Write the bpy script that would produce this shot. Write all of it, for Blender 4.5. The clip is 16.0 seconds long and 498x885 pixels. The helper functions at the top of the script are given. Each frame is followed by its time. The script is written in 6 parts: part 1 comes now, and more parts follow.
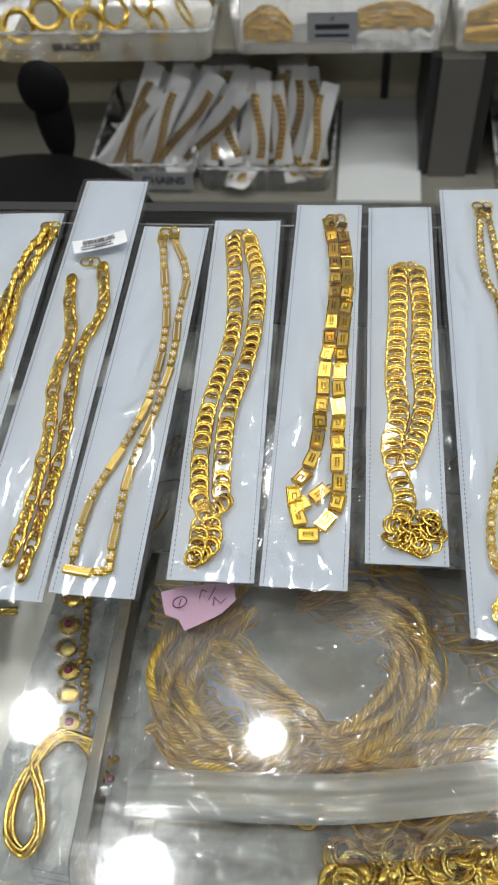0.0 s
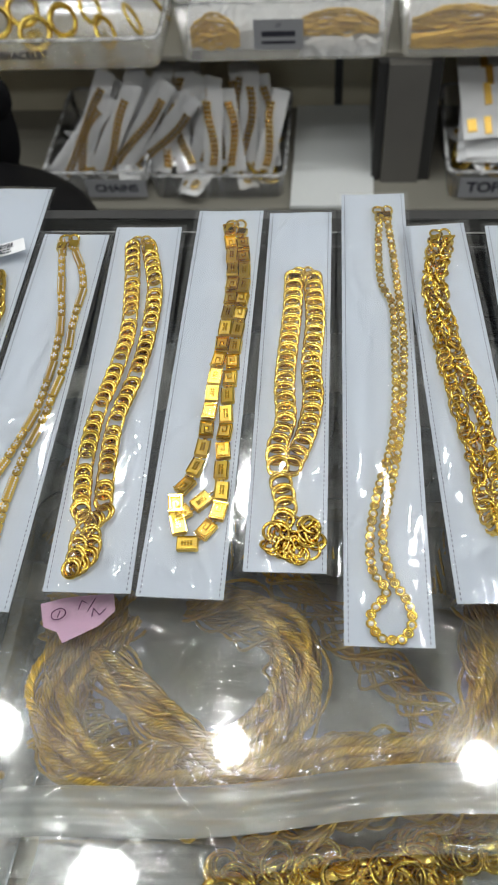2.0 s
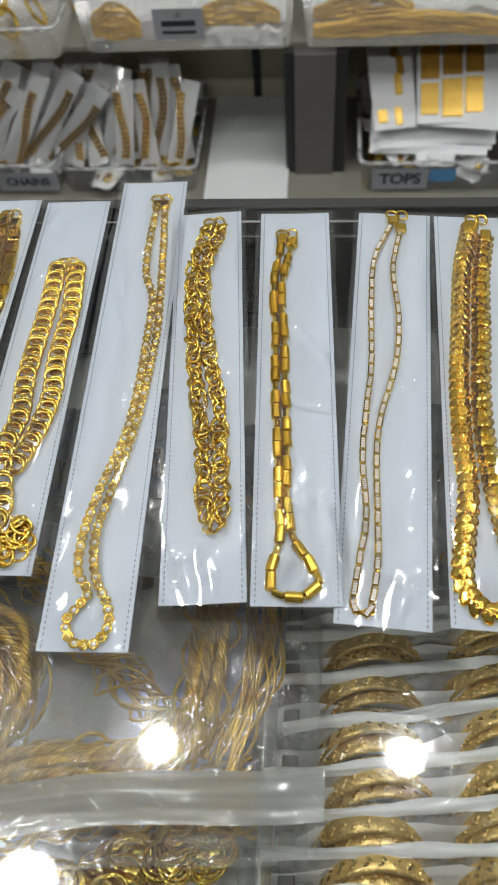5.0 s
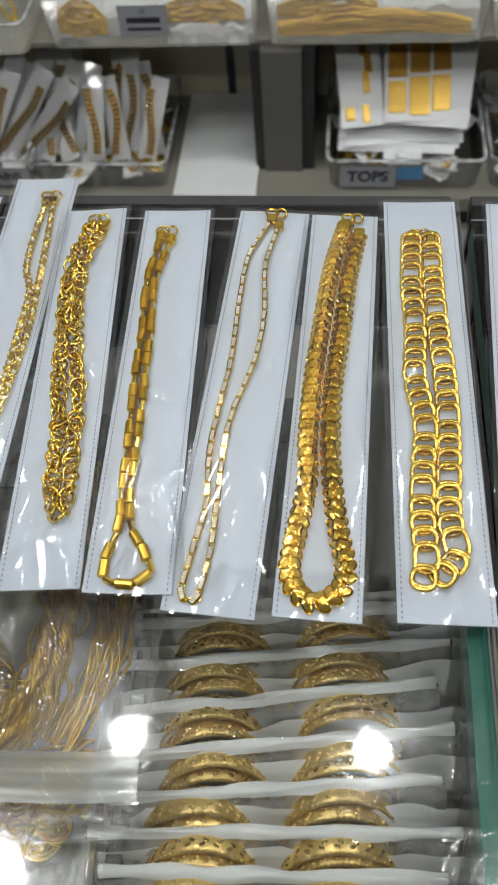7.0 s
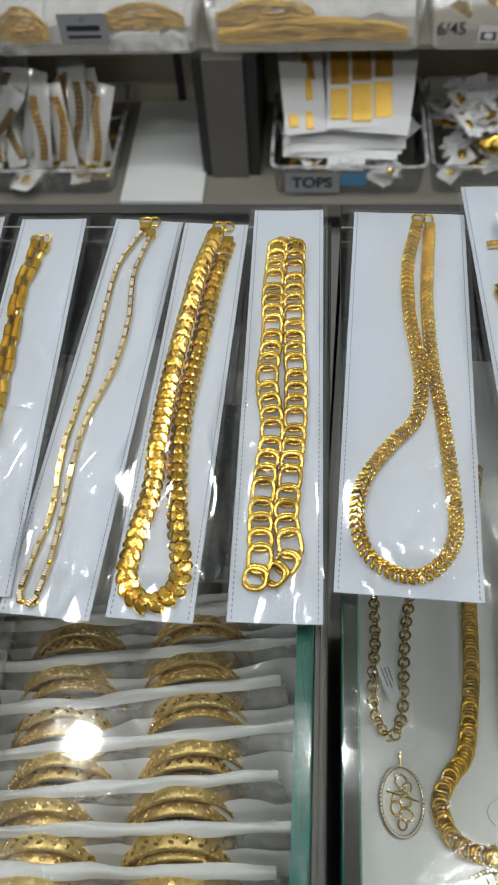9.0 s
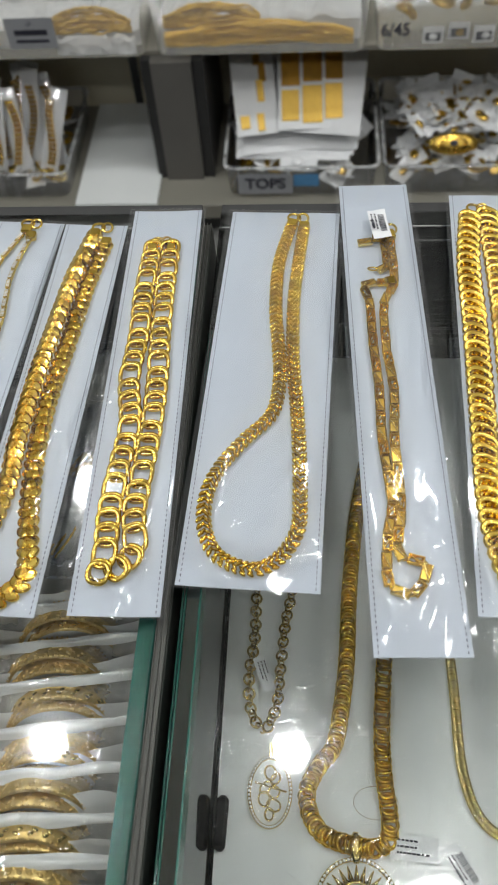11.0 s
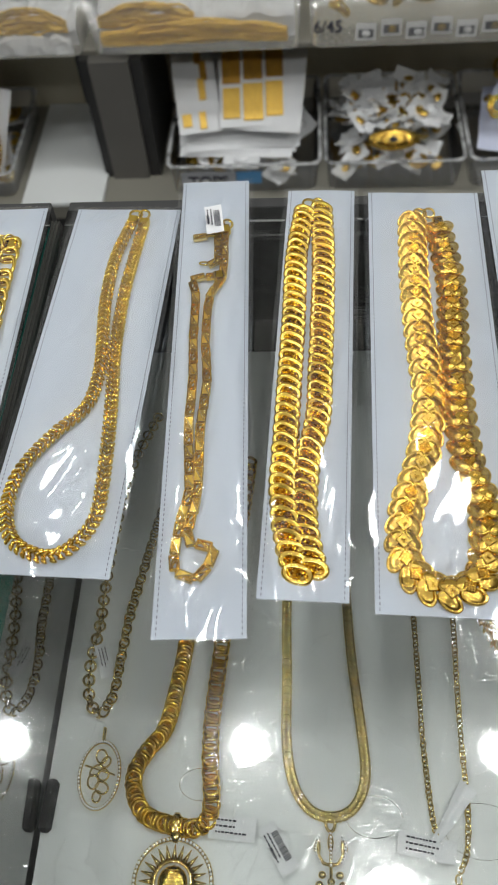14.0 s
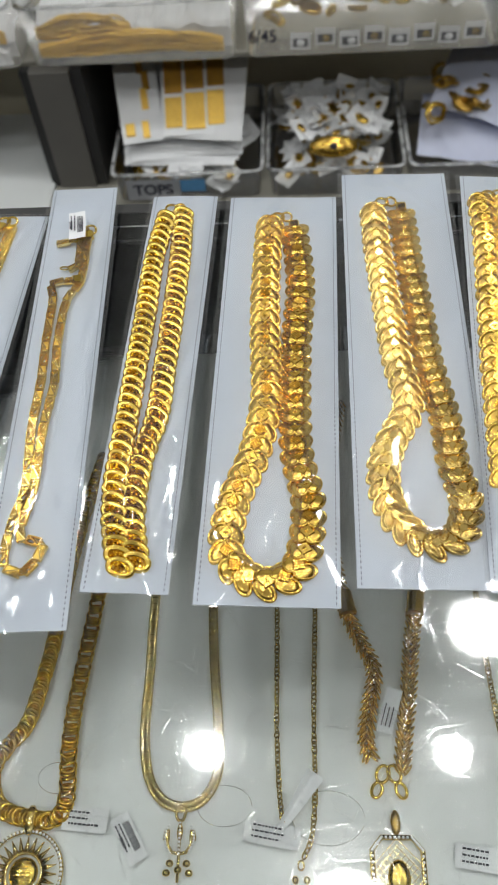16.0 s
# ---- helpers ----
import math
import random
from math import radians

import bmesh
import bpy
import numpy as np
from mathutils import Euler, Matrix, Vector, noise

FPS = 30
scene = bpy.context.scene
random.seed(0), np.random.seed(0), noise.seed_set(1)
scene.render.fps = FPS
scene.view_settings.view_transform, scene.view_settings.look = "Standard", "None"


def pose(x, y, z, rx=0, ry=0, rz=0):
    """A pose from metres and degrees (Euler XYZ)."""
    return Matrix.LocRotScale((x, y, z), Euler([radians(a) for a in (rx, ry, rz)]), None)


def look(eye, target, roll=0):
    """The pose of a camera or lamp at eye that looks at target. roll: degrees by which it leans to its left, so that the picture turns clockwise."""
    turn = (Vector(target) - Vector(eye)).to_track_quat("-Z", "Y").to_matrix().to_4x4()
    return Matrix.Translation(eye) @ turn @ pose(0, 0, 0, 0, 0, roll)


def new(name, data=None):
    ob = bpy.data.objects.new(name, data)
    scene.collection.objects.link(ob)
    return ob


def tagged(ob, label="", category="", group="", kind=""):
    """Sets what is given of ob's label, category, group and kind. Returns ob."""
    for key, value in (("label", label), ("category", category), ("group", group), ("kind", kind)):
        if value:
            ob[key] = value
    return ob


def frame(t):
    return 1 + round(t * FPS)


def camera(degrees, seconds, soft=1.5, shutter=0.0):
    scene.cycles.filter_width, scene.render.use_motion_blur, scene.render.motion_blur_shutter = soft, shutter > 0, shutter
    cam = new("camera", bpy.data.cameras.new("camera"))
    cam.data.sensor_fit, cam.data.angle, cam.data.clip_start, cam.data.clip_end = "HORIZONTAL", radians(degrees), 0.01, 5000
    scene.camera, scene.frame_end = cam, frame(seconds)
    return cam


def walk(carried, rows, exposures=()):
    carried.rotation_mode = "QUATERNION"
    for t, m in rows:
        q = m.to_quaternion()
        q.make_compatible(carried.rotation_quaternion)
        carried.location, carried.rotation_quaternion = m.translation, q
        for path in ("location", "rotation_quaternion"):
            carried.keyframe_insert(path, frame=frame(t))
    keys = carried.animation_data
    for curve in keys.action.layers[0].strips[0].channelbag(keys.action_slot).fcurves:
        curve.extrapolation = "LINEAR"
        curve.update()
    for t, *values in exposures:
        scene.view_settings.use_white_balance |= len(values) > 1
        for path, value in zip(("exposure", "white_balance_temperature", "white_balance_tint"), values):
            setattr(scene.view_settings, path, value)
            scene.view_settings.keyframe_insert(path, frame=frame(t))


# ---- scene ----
cam = camera(34.4, 16.0, soft=1.1)
PATH = [
    (0.0, (0.2171, 0.2862, 1.4313), (-0.0771, 1.6592, -0.6858), -7.6),
    (0.5, (0.239, 0.2854, 1.4263), (-0.0446, 1.6651, -0.687), -7.3),
    (1.0, (0.26, 0.282, 1.4224), (-0.013, 1.6684, -0.6883), -7.3),
    (1.5, (0.2717, 0.2901, 1.4224), (0.0111, 1.6795, -0.6883), -7.1),
    (2.0, (0.2863, 0.296, 1.4224), (0.0366, 1.6895, -0.6858), -6.8),
    (2.5, (0.3121, 0.2946, 1.4161), (0.0792, 1.6969, -0.6896), -6.3),
    (3.0, (0.3436, 0.299, 1.4123), (0.1254, 1.706, -0.6908), -6.1),
    (3.5, (0.3851, 0.3049, 1.4047), (0.1845, 1.7144, -0.6985), -5.9),
    (4.0, (0.4111, 0.3202, 1.3996), (0.2206, 1.7221, -0.7099), -5.8),
    (6.5, (0.5359, 0.3174, 1.3945), (0.2892, 1.6908, -0.7277), -6.6),
    (7.0, (0.5629, 0.3174, 1.3983), (0.3226, 1.6905, -0.7251), -6.5),
    (7.5, (0.5857, 0.3194, 1.3983), (0.3592, 1.6944, -0.7251), -6.0),
    (8.0, (0.609, 0.3176, 1.4008), (0.3932, 1.6992, -0.7188), -5.8),
    (8.5, (0.6322, 0.317, 1.4008), (0.4269, 1.7053, -0.7162), -5.5),
    (9.0, (0.6539, 0.3176, 1.4021), (0.4578, 1.7046, -0.715), -5.4),
    (9.5, (0.6771, 0.317, 1.4008), (0.4934, 1.7071, -0.7175), -5.2),
    (10.0, (0.6992, 0.315, 1.4008), (0.5176, 1.708, -0.715), -5.4),
    (12.5, (0.8183, 0.3166, 1.4047), (0.6254, 1.7079, -0.7112), -6.1),
    (13.0, (0.8373, 0.318, 1.4047), (0.6423, 1.7065, -0.7137), -6.3),
    (13.5, (0.8605, 0.3174, 1.4008), (0.6708, 1.7041, -0.7188), -6.3),
    (14.0, (0.8784, 0.3085, 1.4034), (0.6924, 1.6969, -0.715), -6.4),
    (14.5, (0.8993, 0.3063, 1.4034), (0.7213, 1.701, -0.7124), -6.2),
    (15.0, (0.9233, 0.3084, 1.4034), (0.7563, 1.7073, -0.7099), -6.1),
    (15.5, (0.9549, 0.3027, 1.4059), (0.7922, 1.7073, -0.7035), -6.1),
    (16.0, (0.9826, 0.2976, 1.4059), (0.8269, 1.7071, -0.701), -6.1),
]
EXPOSURE = 0.0
cam.data.dof.use_dof, cam.data.dof.focus_distance, cam.data.dof.aperture_fstop = True, 0.58, 15.0
walk(cam, [(t, look(eye, target, roll)) for t, eye, target, roll in PATH], exposures=[(0.0, EXPOSURE + 0.07), (9.0, EXPOSURE + 0.03), (16.0, EXPOSURE - 0.03)])

# ---- light: white downlights in the shop ceiling, a little fill from the rest of the shop ----
world = bpy.data.worlds.new("shop_air")
scene.world = world
world.use_nodes = True
world.node_tree.nodes["Background"].inputs["Color"].default_value = (0.9, 0.95, 1.0, 1)
world.node_tree.nodes["Background"].inputs["Strength"].default_value = 0.05
CEILING = 2.80
TOP = 0.95          # upper face of the counter glass
LAMP_SMALL, LAMP_LARGE, LAMP_BACK = 1.5, 3.0, 3.0


# ---- materials ----
def material(name, color, rough=0.5, metal=0.0, spec=0.5, noise_scale=0.0, noise_amount=0.0, bump=0.0, bump_scale=200.0, vary=0.0, stretch=(1, 1, 1)):
    m = bpy.data.materials.new(name)
    m.use_nodes = True
    nt = m.node_tree
    b = nt.nodes["Principled BSDF"]
    b.inputs["Base Color"].default_value = (*color, 1)
    b.inputs["Roughness"].default_value = rough
    b.inputs["Metallic"].default_value = metal
    b.inputs["Specular IOR Level"].default_value = spec
    co = nt.nodes.new("ShaderNodeTexCoord")
    mp = nt.nodes.new("ShaderNodeMapping")
    mp.inputs["Scale"].default_value = stretch
    nt.links.new(co.outputs["Object"], mp.inputs["Vector"])
    last = None
    if noise_amount:
        n = nt.nodes.new("ShaderNodeTexNoise")
        n.inputs["Scale"].default_value = noise_scale
        n.inputs["Detail"].default_value = 6
        nt.links.new(mp.outputs["Vector"], n.inputs["Vector"])
        ramp = nt.nodes.new("ShaderNodeMix")
        ramp.data_type = "RGBA"
        dark = tuple(max(0.0, c * (1 - noise_amount)) for c in color)
        lite = tuple(min(1.0, c * (1 + noise_amount)) for c in color)
        ramp.inputs["A"].default_value = (*dark, 1)
        ramp.inputs["B"].default_value = (*lite, 1)
        nt.links.new(n.outputs["Fac"], ramp.inputs["Factor"])
        last = ramp.outputs["Result"]
    if vary:
        info = nt.nodes.new("ShaderNodeObjectInfo")
        hsv = nt.nodes.new("ShaderNodeHueSaturation")
        rng = nt.nodes.new("ShaderNodeMapRange")
        rng.inputs["To Min"].default_value = 1 - vary
        rng.inputs["To Max"].default_value = 1 + vary
        nt.links.new(info.outputs["Random"], rng.inputs["Value"])
        nt.links.new(rng.outputs["Result"], hsv.inputs["Value"])
        hsv.inputs["Color"].default_value = (*color, 1)
        if last:
            nt.links.new(last, hsv.inputs["Color"])
        last = hsv.outputs["Color"]
    if last:
        nt.links.new(last, b.inputs["Base Color"])
    if bump:
        n2 = nt.nodes.new("ShaderNodeTexNoise")
        n2.inputs["Scale"].default_value = bump_scale
        n2.inputs["Detail"].default_value = 4
        nt.links.new(mp.outputs["Vector"], n2.inputs["Vector"])
        bp = nt.nodes.new("ShaderNodeBump")
        bp.inputs["Strength"].default_value = bump
        bp.inputs["Distance"].default_value = 0.001
        nt.links.new(n2.outputs["Fac"], bp.inputs["Height"])
        nt.links.new(bp.outputs["Normal"], b.inputs["Normal"])
    return m


def clear_film(name, tint=(1, 1, 1), rough=0.08, milk=0.0, ior=1.45, bump=0.4, bump_scale=60.0, scratches=False, stretch=(1, 1, 1), milk_noise=0.0):
    """Thin clear sheet: see-through, glossy by Fresnel, with a share of milky scatter."""
    m = bpy.data.materials.new(name)
    m.use_nodes = True
    nt = m.node_tree
    for n in list(nt.nodes):
        if n.bl_idname != "ShaderNodeOutputMaterial":
            nt.nodes.remove(n)
    out = [n for n in nt.nodes][0]
    tr = nt.nodes.new("ShaderNodeBsdfTransparent")
    tr.inputs["Color"].default_value = (*tint, 1)
    gl = nt.nodes.new("ShaderNodeBsdfGlossy")
    gl.inputs["Roughness"].default_value = rough
    fr = nt.nodes.new("ShaderNodeFresnel")
    fr.inputs["IOR"].default_value = ior
    mix = nt.nodes.new("ShaderNodeMixShader")
    base = tr.outputs["BSDF"]
    co = nt.nodes.new("ShaderNodeTexCoord")
    if milk:
        df = nt.nodes.new("ShaderNodeBsdfDiffuse")
        df.inputs["Color"].default_value = (0.88, 0.89, 0.89, 1)
        mm = nt.nodes.new("ShaderNodeMixShader")
        mm.inputs["Fac"].default_value = milk
        if milk_noise:
            nz = nt.nodes.new("ShaderNodeTexNoise")
            nz.inputs["Scale"].default_value = milk_noise
            nz.inputs["Detail"].default_value = 5
            nt.links.new(co.outputs["Object"], nz.inputs["Vector"])
            rg = nt.nodes.new("ShaderNodeMapRange")
            rg.inputs["From Min"].default_value, rg.inputs["From Max"].default_value = 0.35, 0.7
            rg.inputs["To Min"].default_value, rg.inputs["To Max"].default_value = milk * 0.2, milk * 1.9
            nt.links.new(nz.outputs["Fac"], rg.inputs["Value"])
            nt.links.new(rg.outputs["Result"], mm.inputs["Fac"])
        nt.links.new(base, mm.inputs[1])
        nt.links.new(df.outputs["BSDF"], mm.inputs[2])
        base = mm.outputs["Shader"]
    nt.links.new(fr.outputs["Fac"], mix.inputs["Fac"])
    nt.links.new(base, mix.inputs[1])
    nt.links.new(gl.outputs["BSDF"], mix.inputs[2])
    nt.links.new(mix.outputs["Shader"], out.inputs["Surface"])
    normal = None
    if scratches:
        total = None
        for k, turn in enumerate((0.2, 0.9, 1.55, 2.2, 2.8)):
            mp = nt.nodes.new("ShaderNodeMapping")
            mp.inputs["Rotation"].default_value = (0, 0, turn)
            mp.inputs["Scale"].default_value = (10, 1900, 1)
            mp.inputs["Location"].default_value = (k * 3.1, k * 1.7, 0)
            nt.links.new(co.outputs["Object"], mp.inputs["Vector"])
            nz = nt.nodes.new("ShaderNodeTexNoise")
            nz.inputs["Scale"].default_value = 1.0
            nz.inputs["Detail"].default_value = 2
            nt.links.new(mp.outputs["Vector"], nz.inputs["Vector"])
            rg = nt.nodes.new("ShaderNodeMapRange")
            rg.inputs["From Min"].default_value, rg.inputs["From Max"].default_value = 0.60, 0.66
            nt.links.new(nz.outputs["Fac"], rg.inputs["Value"])
            if total is None:
                total = rg.outputs["Result"]
            else:
                ad = nt.nodes.new("ShaderNodeMath")
                ad.operation = "ADD"
                nt.links.new(total, ad.inputs[0])
                nt.links.new(rg.outputs["Result"], ad.inputs[1])
                total = ad.outputs["Value"]
        rr = nt.nodes.new("ShaderNodeMapRange")
        rr.inputs["To Min"].default_value, rr.inputs["To Max"].default_value = rough, 0.16
        nt.links.new(total, rr.inputs["Value"])
        nt.links.new(rr.outputs["Result"], gl.inputs["Roughness"])
    elif bump:
        mp = nt.nodes.new("ShaderNodeMapping")
        mp.inputs["Scale"].default_value = stretch
        nt.links.new(co.outputs["Object"], mp.inputs["Vector"])
        nz = nt.nodes.new("ShaderNodeTexNoise")
        nz.inputs["Scale"].default_value = bump_scale
        nz.inputs["Detail"].default_value = 3
        nz.inputs["Distortion"].default_value = 1.2
        nt.links.new(mp.outputs["Vector"], nz.inputs["Vector"])
        bp = nt.nodes.new("ShaderNodeBump")
        bp.inputs["Strength"].default_value = bump
        bp.inputs["Distance"].default_value = 0.004
        nt.links.new(nz.outputs["Fac"], bp.inputs["Height"])
        normal = bp.outputs["Normal"]
    if normal:
        nt.links.new(normal, gl.inputs["Normal"])
        if not scratches:
            nt.links.new(normal, fr.inputs["Normal"])
    return m


def glowing(name, color, strength):
    m = bpy.data.materials.new(name)
    m.use_nodes = True
    b = m.node_tree.nodes["Principled BSDF"]
    b.inputs["Emission Color"].default_value = (*color, 1)
    b.inputs["Emission Strength"].default_value = strength
    return m


GOLD = material("gold_plate", (0.87, 0.61, 0.13), 0.14, 1.0, noise_scale=90, noise_amount=0.12, bump=0.08, bump_scale=400, vary=0.12)
GOLD_PALE = material("gold_plate_pale", (0.80, 0.62, 0.25), 0.18, 1.0, noise_scale=90, noise_amount=0.12, bump=0.08, bump_scale=400, vary=0.1)
GOLD_FINE = material("gold_engraved", (0.85, 0.60, 0.14), 0.17, 1.0, noise_scale=200, noise_amount=0.2, bump=0.15, bump_scale=500, vary=0.1)
GOLD_DEEP = material("gold_deep", (0.56, 0.36, 0.08), 0.28, 1.0, noise_scale=120, noise_amount=0.25, bump=0.15, bump_scale=400, vary=0.15)
GOLD_PLATE = material("gold_plate_flat", (0.80, 0.55, 0.10), 0.28, 1.0, noise_scale=120, noise_amount=0.15, vary=0.15)
GOLD_BAGGED = material("gold_chain_in_bag", (0.92, 0.54, 0.10), 0.30, 0.35, noise_scale=150, noise_amount=0.3, vary=0.2)
GOLD_SHADED = material("gold_amber_shaded", (0.50, 0.27, 0.035), 0.38, 0.3, noise_scale=60, noise_amount=0.4, bump=0.2, bump_scale=200, vary=0.15)
GOLD_TRAY = material("gold_brushed", (0.93, 0.57, 0.09), 0.20, 1.0, noise_scale=150, noise_amount=0.2, vary=0.15)
GOLD_BAND = material("gold_bangle", (0.82, 0.58, 0.22), 0.30, 0.7, noise_scale=150, noise_amount=0.25, vary=0.12)
GOLD_SATIN = material("gold_satin", (0.80, 0.53, 0.11), 0.23, 1.0, noise_scale=120, noise_amount=0.12, bump=0.06, bump_scale=300, vary=0.22)
GOLD_SATIN_PALE = material("gold_satin_pale", (0.84, 0.60, 0.19), 0.22, 1.0, noise_scale=120, noise_amount=0.12, bump=0.06, bump_scale=300, vary=0.22)
GOLD_WEAVE = material("gold_weave", (0.82, 0.56, 0.17), 0.24, 1.0, noise_scale=120, noise_amount=0.2, vary=0.15)
GOLD_ROPE = material("gold_rope", (0.95, 0.59, 0.11), 0.28, 0.6, noise_scale=60, noise_amount=0.18, vary=0.22)
CRYSTAL = material("crystal_stone", (0.84, 0.86, 0.90), 0.10, 0.0, noise_scale=900, noise_amount=0.3, vary=0.15)
RUBY = material("red_stone", (0.22, 0.02, 0.06), 0.12)
CARD = material("white_card", (0.555, 0.605, 0.67), 0.42, noise_scale=14, noise_amount=0.03, bump=0.04, bump_scale=90)
PAPER = material("white_paper", (0.78, 0.79, 0.80), 0.6, noise_scale=30, noise_amount=0.06, bump=0.1, bump_scale=120, vary=0.06)
PINK = material("pink_paper", (0.80, 0.50, 0.68), 0.6, noise_scale=30, noise_amount=0.05)
INK = material("dark_ink", (0.03, 0.03, 0.045), 0.6, noise_scale=60, noise_amount=0.2)
PURPLE = material("purple_ink", (0.16, 0.03, 0.14), 0.6, noise_scale=60, noise_amount=0.2)
PERF = material("grey_perforation", (0.17, 0.18, 0.23), 0.6, noise_scale=300, noise_amount=0.3)
BLUE = material("blue_print", (0.10, 0.30, 0.55), 0.5, noise_scale=60, noise_amount=0.15)
FILM = clear_film("clear_sleeve_film", rough=0.04, ior=1.5, milk=0.03, bump=0.10, bump_scale=22, stretch=(1, 0.7, 1))
POUCH = clear_film("milky_pouch_film", tint=(0.97, 0.955, 0.91), rough=0.06, ior=1.8, milk=0.44, bump=0.5, bump_scale=36, milk_noise=22)
BAG = clear_film("clear_bag_film", tint=(0.98, 0.98, 0.97), rough=0.04, ior=1.8, milk=0.14, bump=0.25, bump_scale=40, milk_noise=26)
BACKFILM = clear_film("pale_pouch_back", tint=(0.95, 0.93, 0.88), rough=0.3, ior=1.4, milk=0.88, bump=0.2, bump_scale=30)
SEALWHITE = clear_film("white_pouch_seal", tint=(0.96, 0.97, 0.98), rough=0.15, ior=1.7, milk=0.82, bump=0.5, bump_scale=50)
SEAL = clear_film("milky_seal_strip", tint=(0.96, 0.97, 0.98), rough=0.12, ior=1.7, milk=0.50, bump=0.6, bump_scale=50, milk_noise=24)
BOXPLASTIC = clear_film("frosted_box_plastic", tint=(0.97, 0.965, 0.94), rough=0.2, milk=0.27, bump=0.1, bump_scale=10)
SCRATCH = clear_film("scratched_glass_line", tint=(0.99, 0.99, 0.99), rough=0.06, ior=3.6, bump=0.0)
FOLD = clear_film("folded_bag_film", tint=(0.93, 0.94, 0.94), rough=0.08, ior=1.9, milk=0.34, bump=0.2, bump_scale=26, stretch=(1, 9, 1))
COUNTER_GLASS = clear_film("scratched_counter_glass", tint=(0.975, 0.985, 0.98), rough=0.02, ior=1.5, scratches=True)
PANE = clear_film("side_pane_glass", tint=(0.90, 0.97, 0.95), rough=0.03, ior=1.5, bump=0.0)
MIRRORPANE = clear_film("mirrored_pane_glass", tint=(0.80, 0.92, 0.89), rough=0.03, ior=5.0, bump=0.0)
TEAL = material("green_glass_edge", (0.016, 0.155, 0.12), 0.12, noise_scale=40, noise_amount=0.5, bump=0.5, bump_scale=160, stretch=(6, 1, 6))
TRAY = material("white_tray_laminate", (0.76, 0.785, 0.775), 0.35, noise_scale=9, noise_amount=0.05, bump=0.03, bump_scale=200)
GREYTRAY = material("grey_tray_laminate", (0.84, 0.81, 0.74), 0.4, noise_scale=14, noise_amount=0.15, bump=0.08, bump_scale=150)
BACKDARK = material("black_speckled_back", (0.035, 0.037, 0.038), 0.12, noise_scale=160, noise_amount=0.9, bump=0.1, bump_scale=300)
SHELFGREY = material("grey_shelf_laminate", (0.23, 0.22, 0.185), 0.45, noise_scale=5, noise_amount=0.12, bump=0.05, bump_scale=150)
SHELFDARK = material("slot_shade_and_dark_trim", (0.03, 0.03, 0.03), 0.5, noise_scale=20, noise_amount=0.3)
POSTGREY = material("dull_grey_laminate", (0.135, 0.13, 0.118), 0.45, noise_scale=7, noise_amount=0.15, bump=0.05, bump_scale=120)
BACKBOARD = material("cream_backboard", (0.70, 0.65, 0.50), 0.5, noise_scale=4, noise_amount=0.12, bump=0.05, bump_scale=100)
BLACKPLASTIC = material("black_plastic", (0.006, 0.006, 0.007), 0.6, spec=0.15, noise_scale=40, noise_amount=0.2, bump=0.1, bump_scale=300)
WALLPAINT = material("white_wall_paint", (0.60, 0.60, 0.58), 0.6, noise_scale=3, noise_amount=0.05, bump=0.05, bump_scale=80)
WALLDARK = material("unseen_brown_wall", (0.15, 0.125, 0.10), 0.5, noise_scale=3, noise_amount=0.2, bump=0.05, bump_scale=80)
FLOORTILE = material("grey_floor_tile", (0.20, 0.20, 0.19), 0.3, noise_scale=6, noise_amount=0.2, bump=0.04, bump_scale=60)
TRIMMETAL = material("dull_aluminium", (0.10, 0.10, 0.09), 0.42, 0.5, noise_scale=30, noise_amount=0.3, stretch=(8, 0.4, 1))
CLOTH = material("pale_blue_cloth", (0.62, 0.66, 0.82), 0.7, noise_scale=30, noise_amount=0.06, bump=0.3, bump_scale=200)
LAMPGLOW = glowing("lamp_glow", (1.0, 0.98, 0.95), 30.0)


# ---- mesh helpers ----
def finish(bm, mat, smooth=False, name="mesh"):
    me = bpy.data.meshes.new(name)
    bm.normal_update()
    bm.to_mesh(me)
    bm.free()
    for m in (mat if isinstance(mat, (list, tuple)) else [mat]):
        me.materials.append(m)
    if smooth:
        for p in me.polygons:
            p.use_smooth = p.material_index == 0
    return me


def part(name, bm, mat, parent=None, label="", smooth=False):
    ob = new(name, finish(bm, mat, smooth, name) if isinstance(bm, bmesh.types.BMesh) else bm)
    if parent:
        ob.parent = parent
    if label:
        ob["label"] = label
    return ob


def thing(name, m, label, category, group="", kind=""):
    ob = new(name)
    ob.empty_display_size = 0.02
    ob.matrix_world = m
    return tagged(ob, label, category, group, kind)


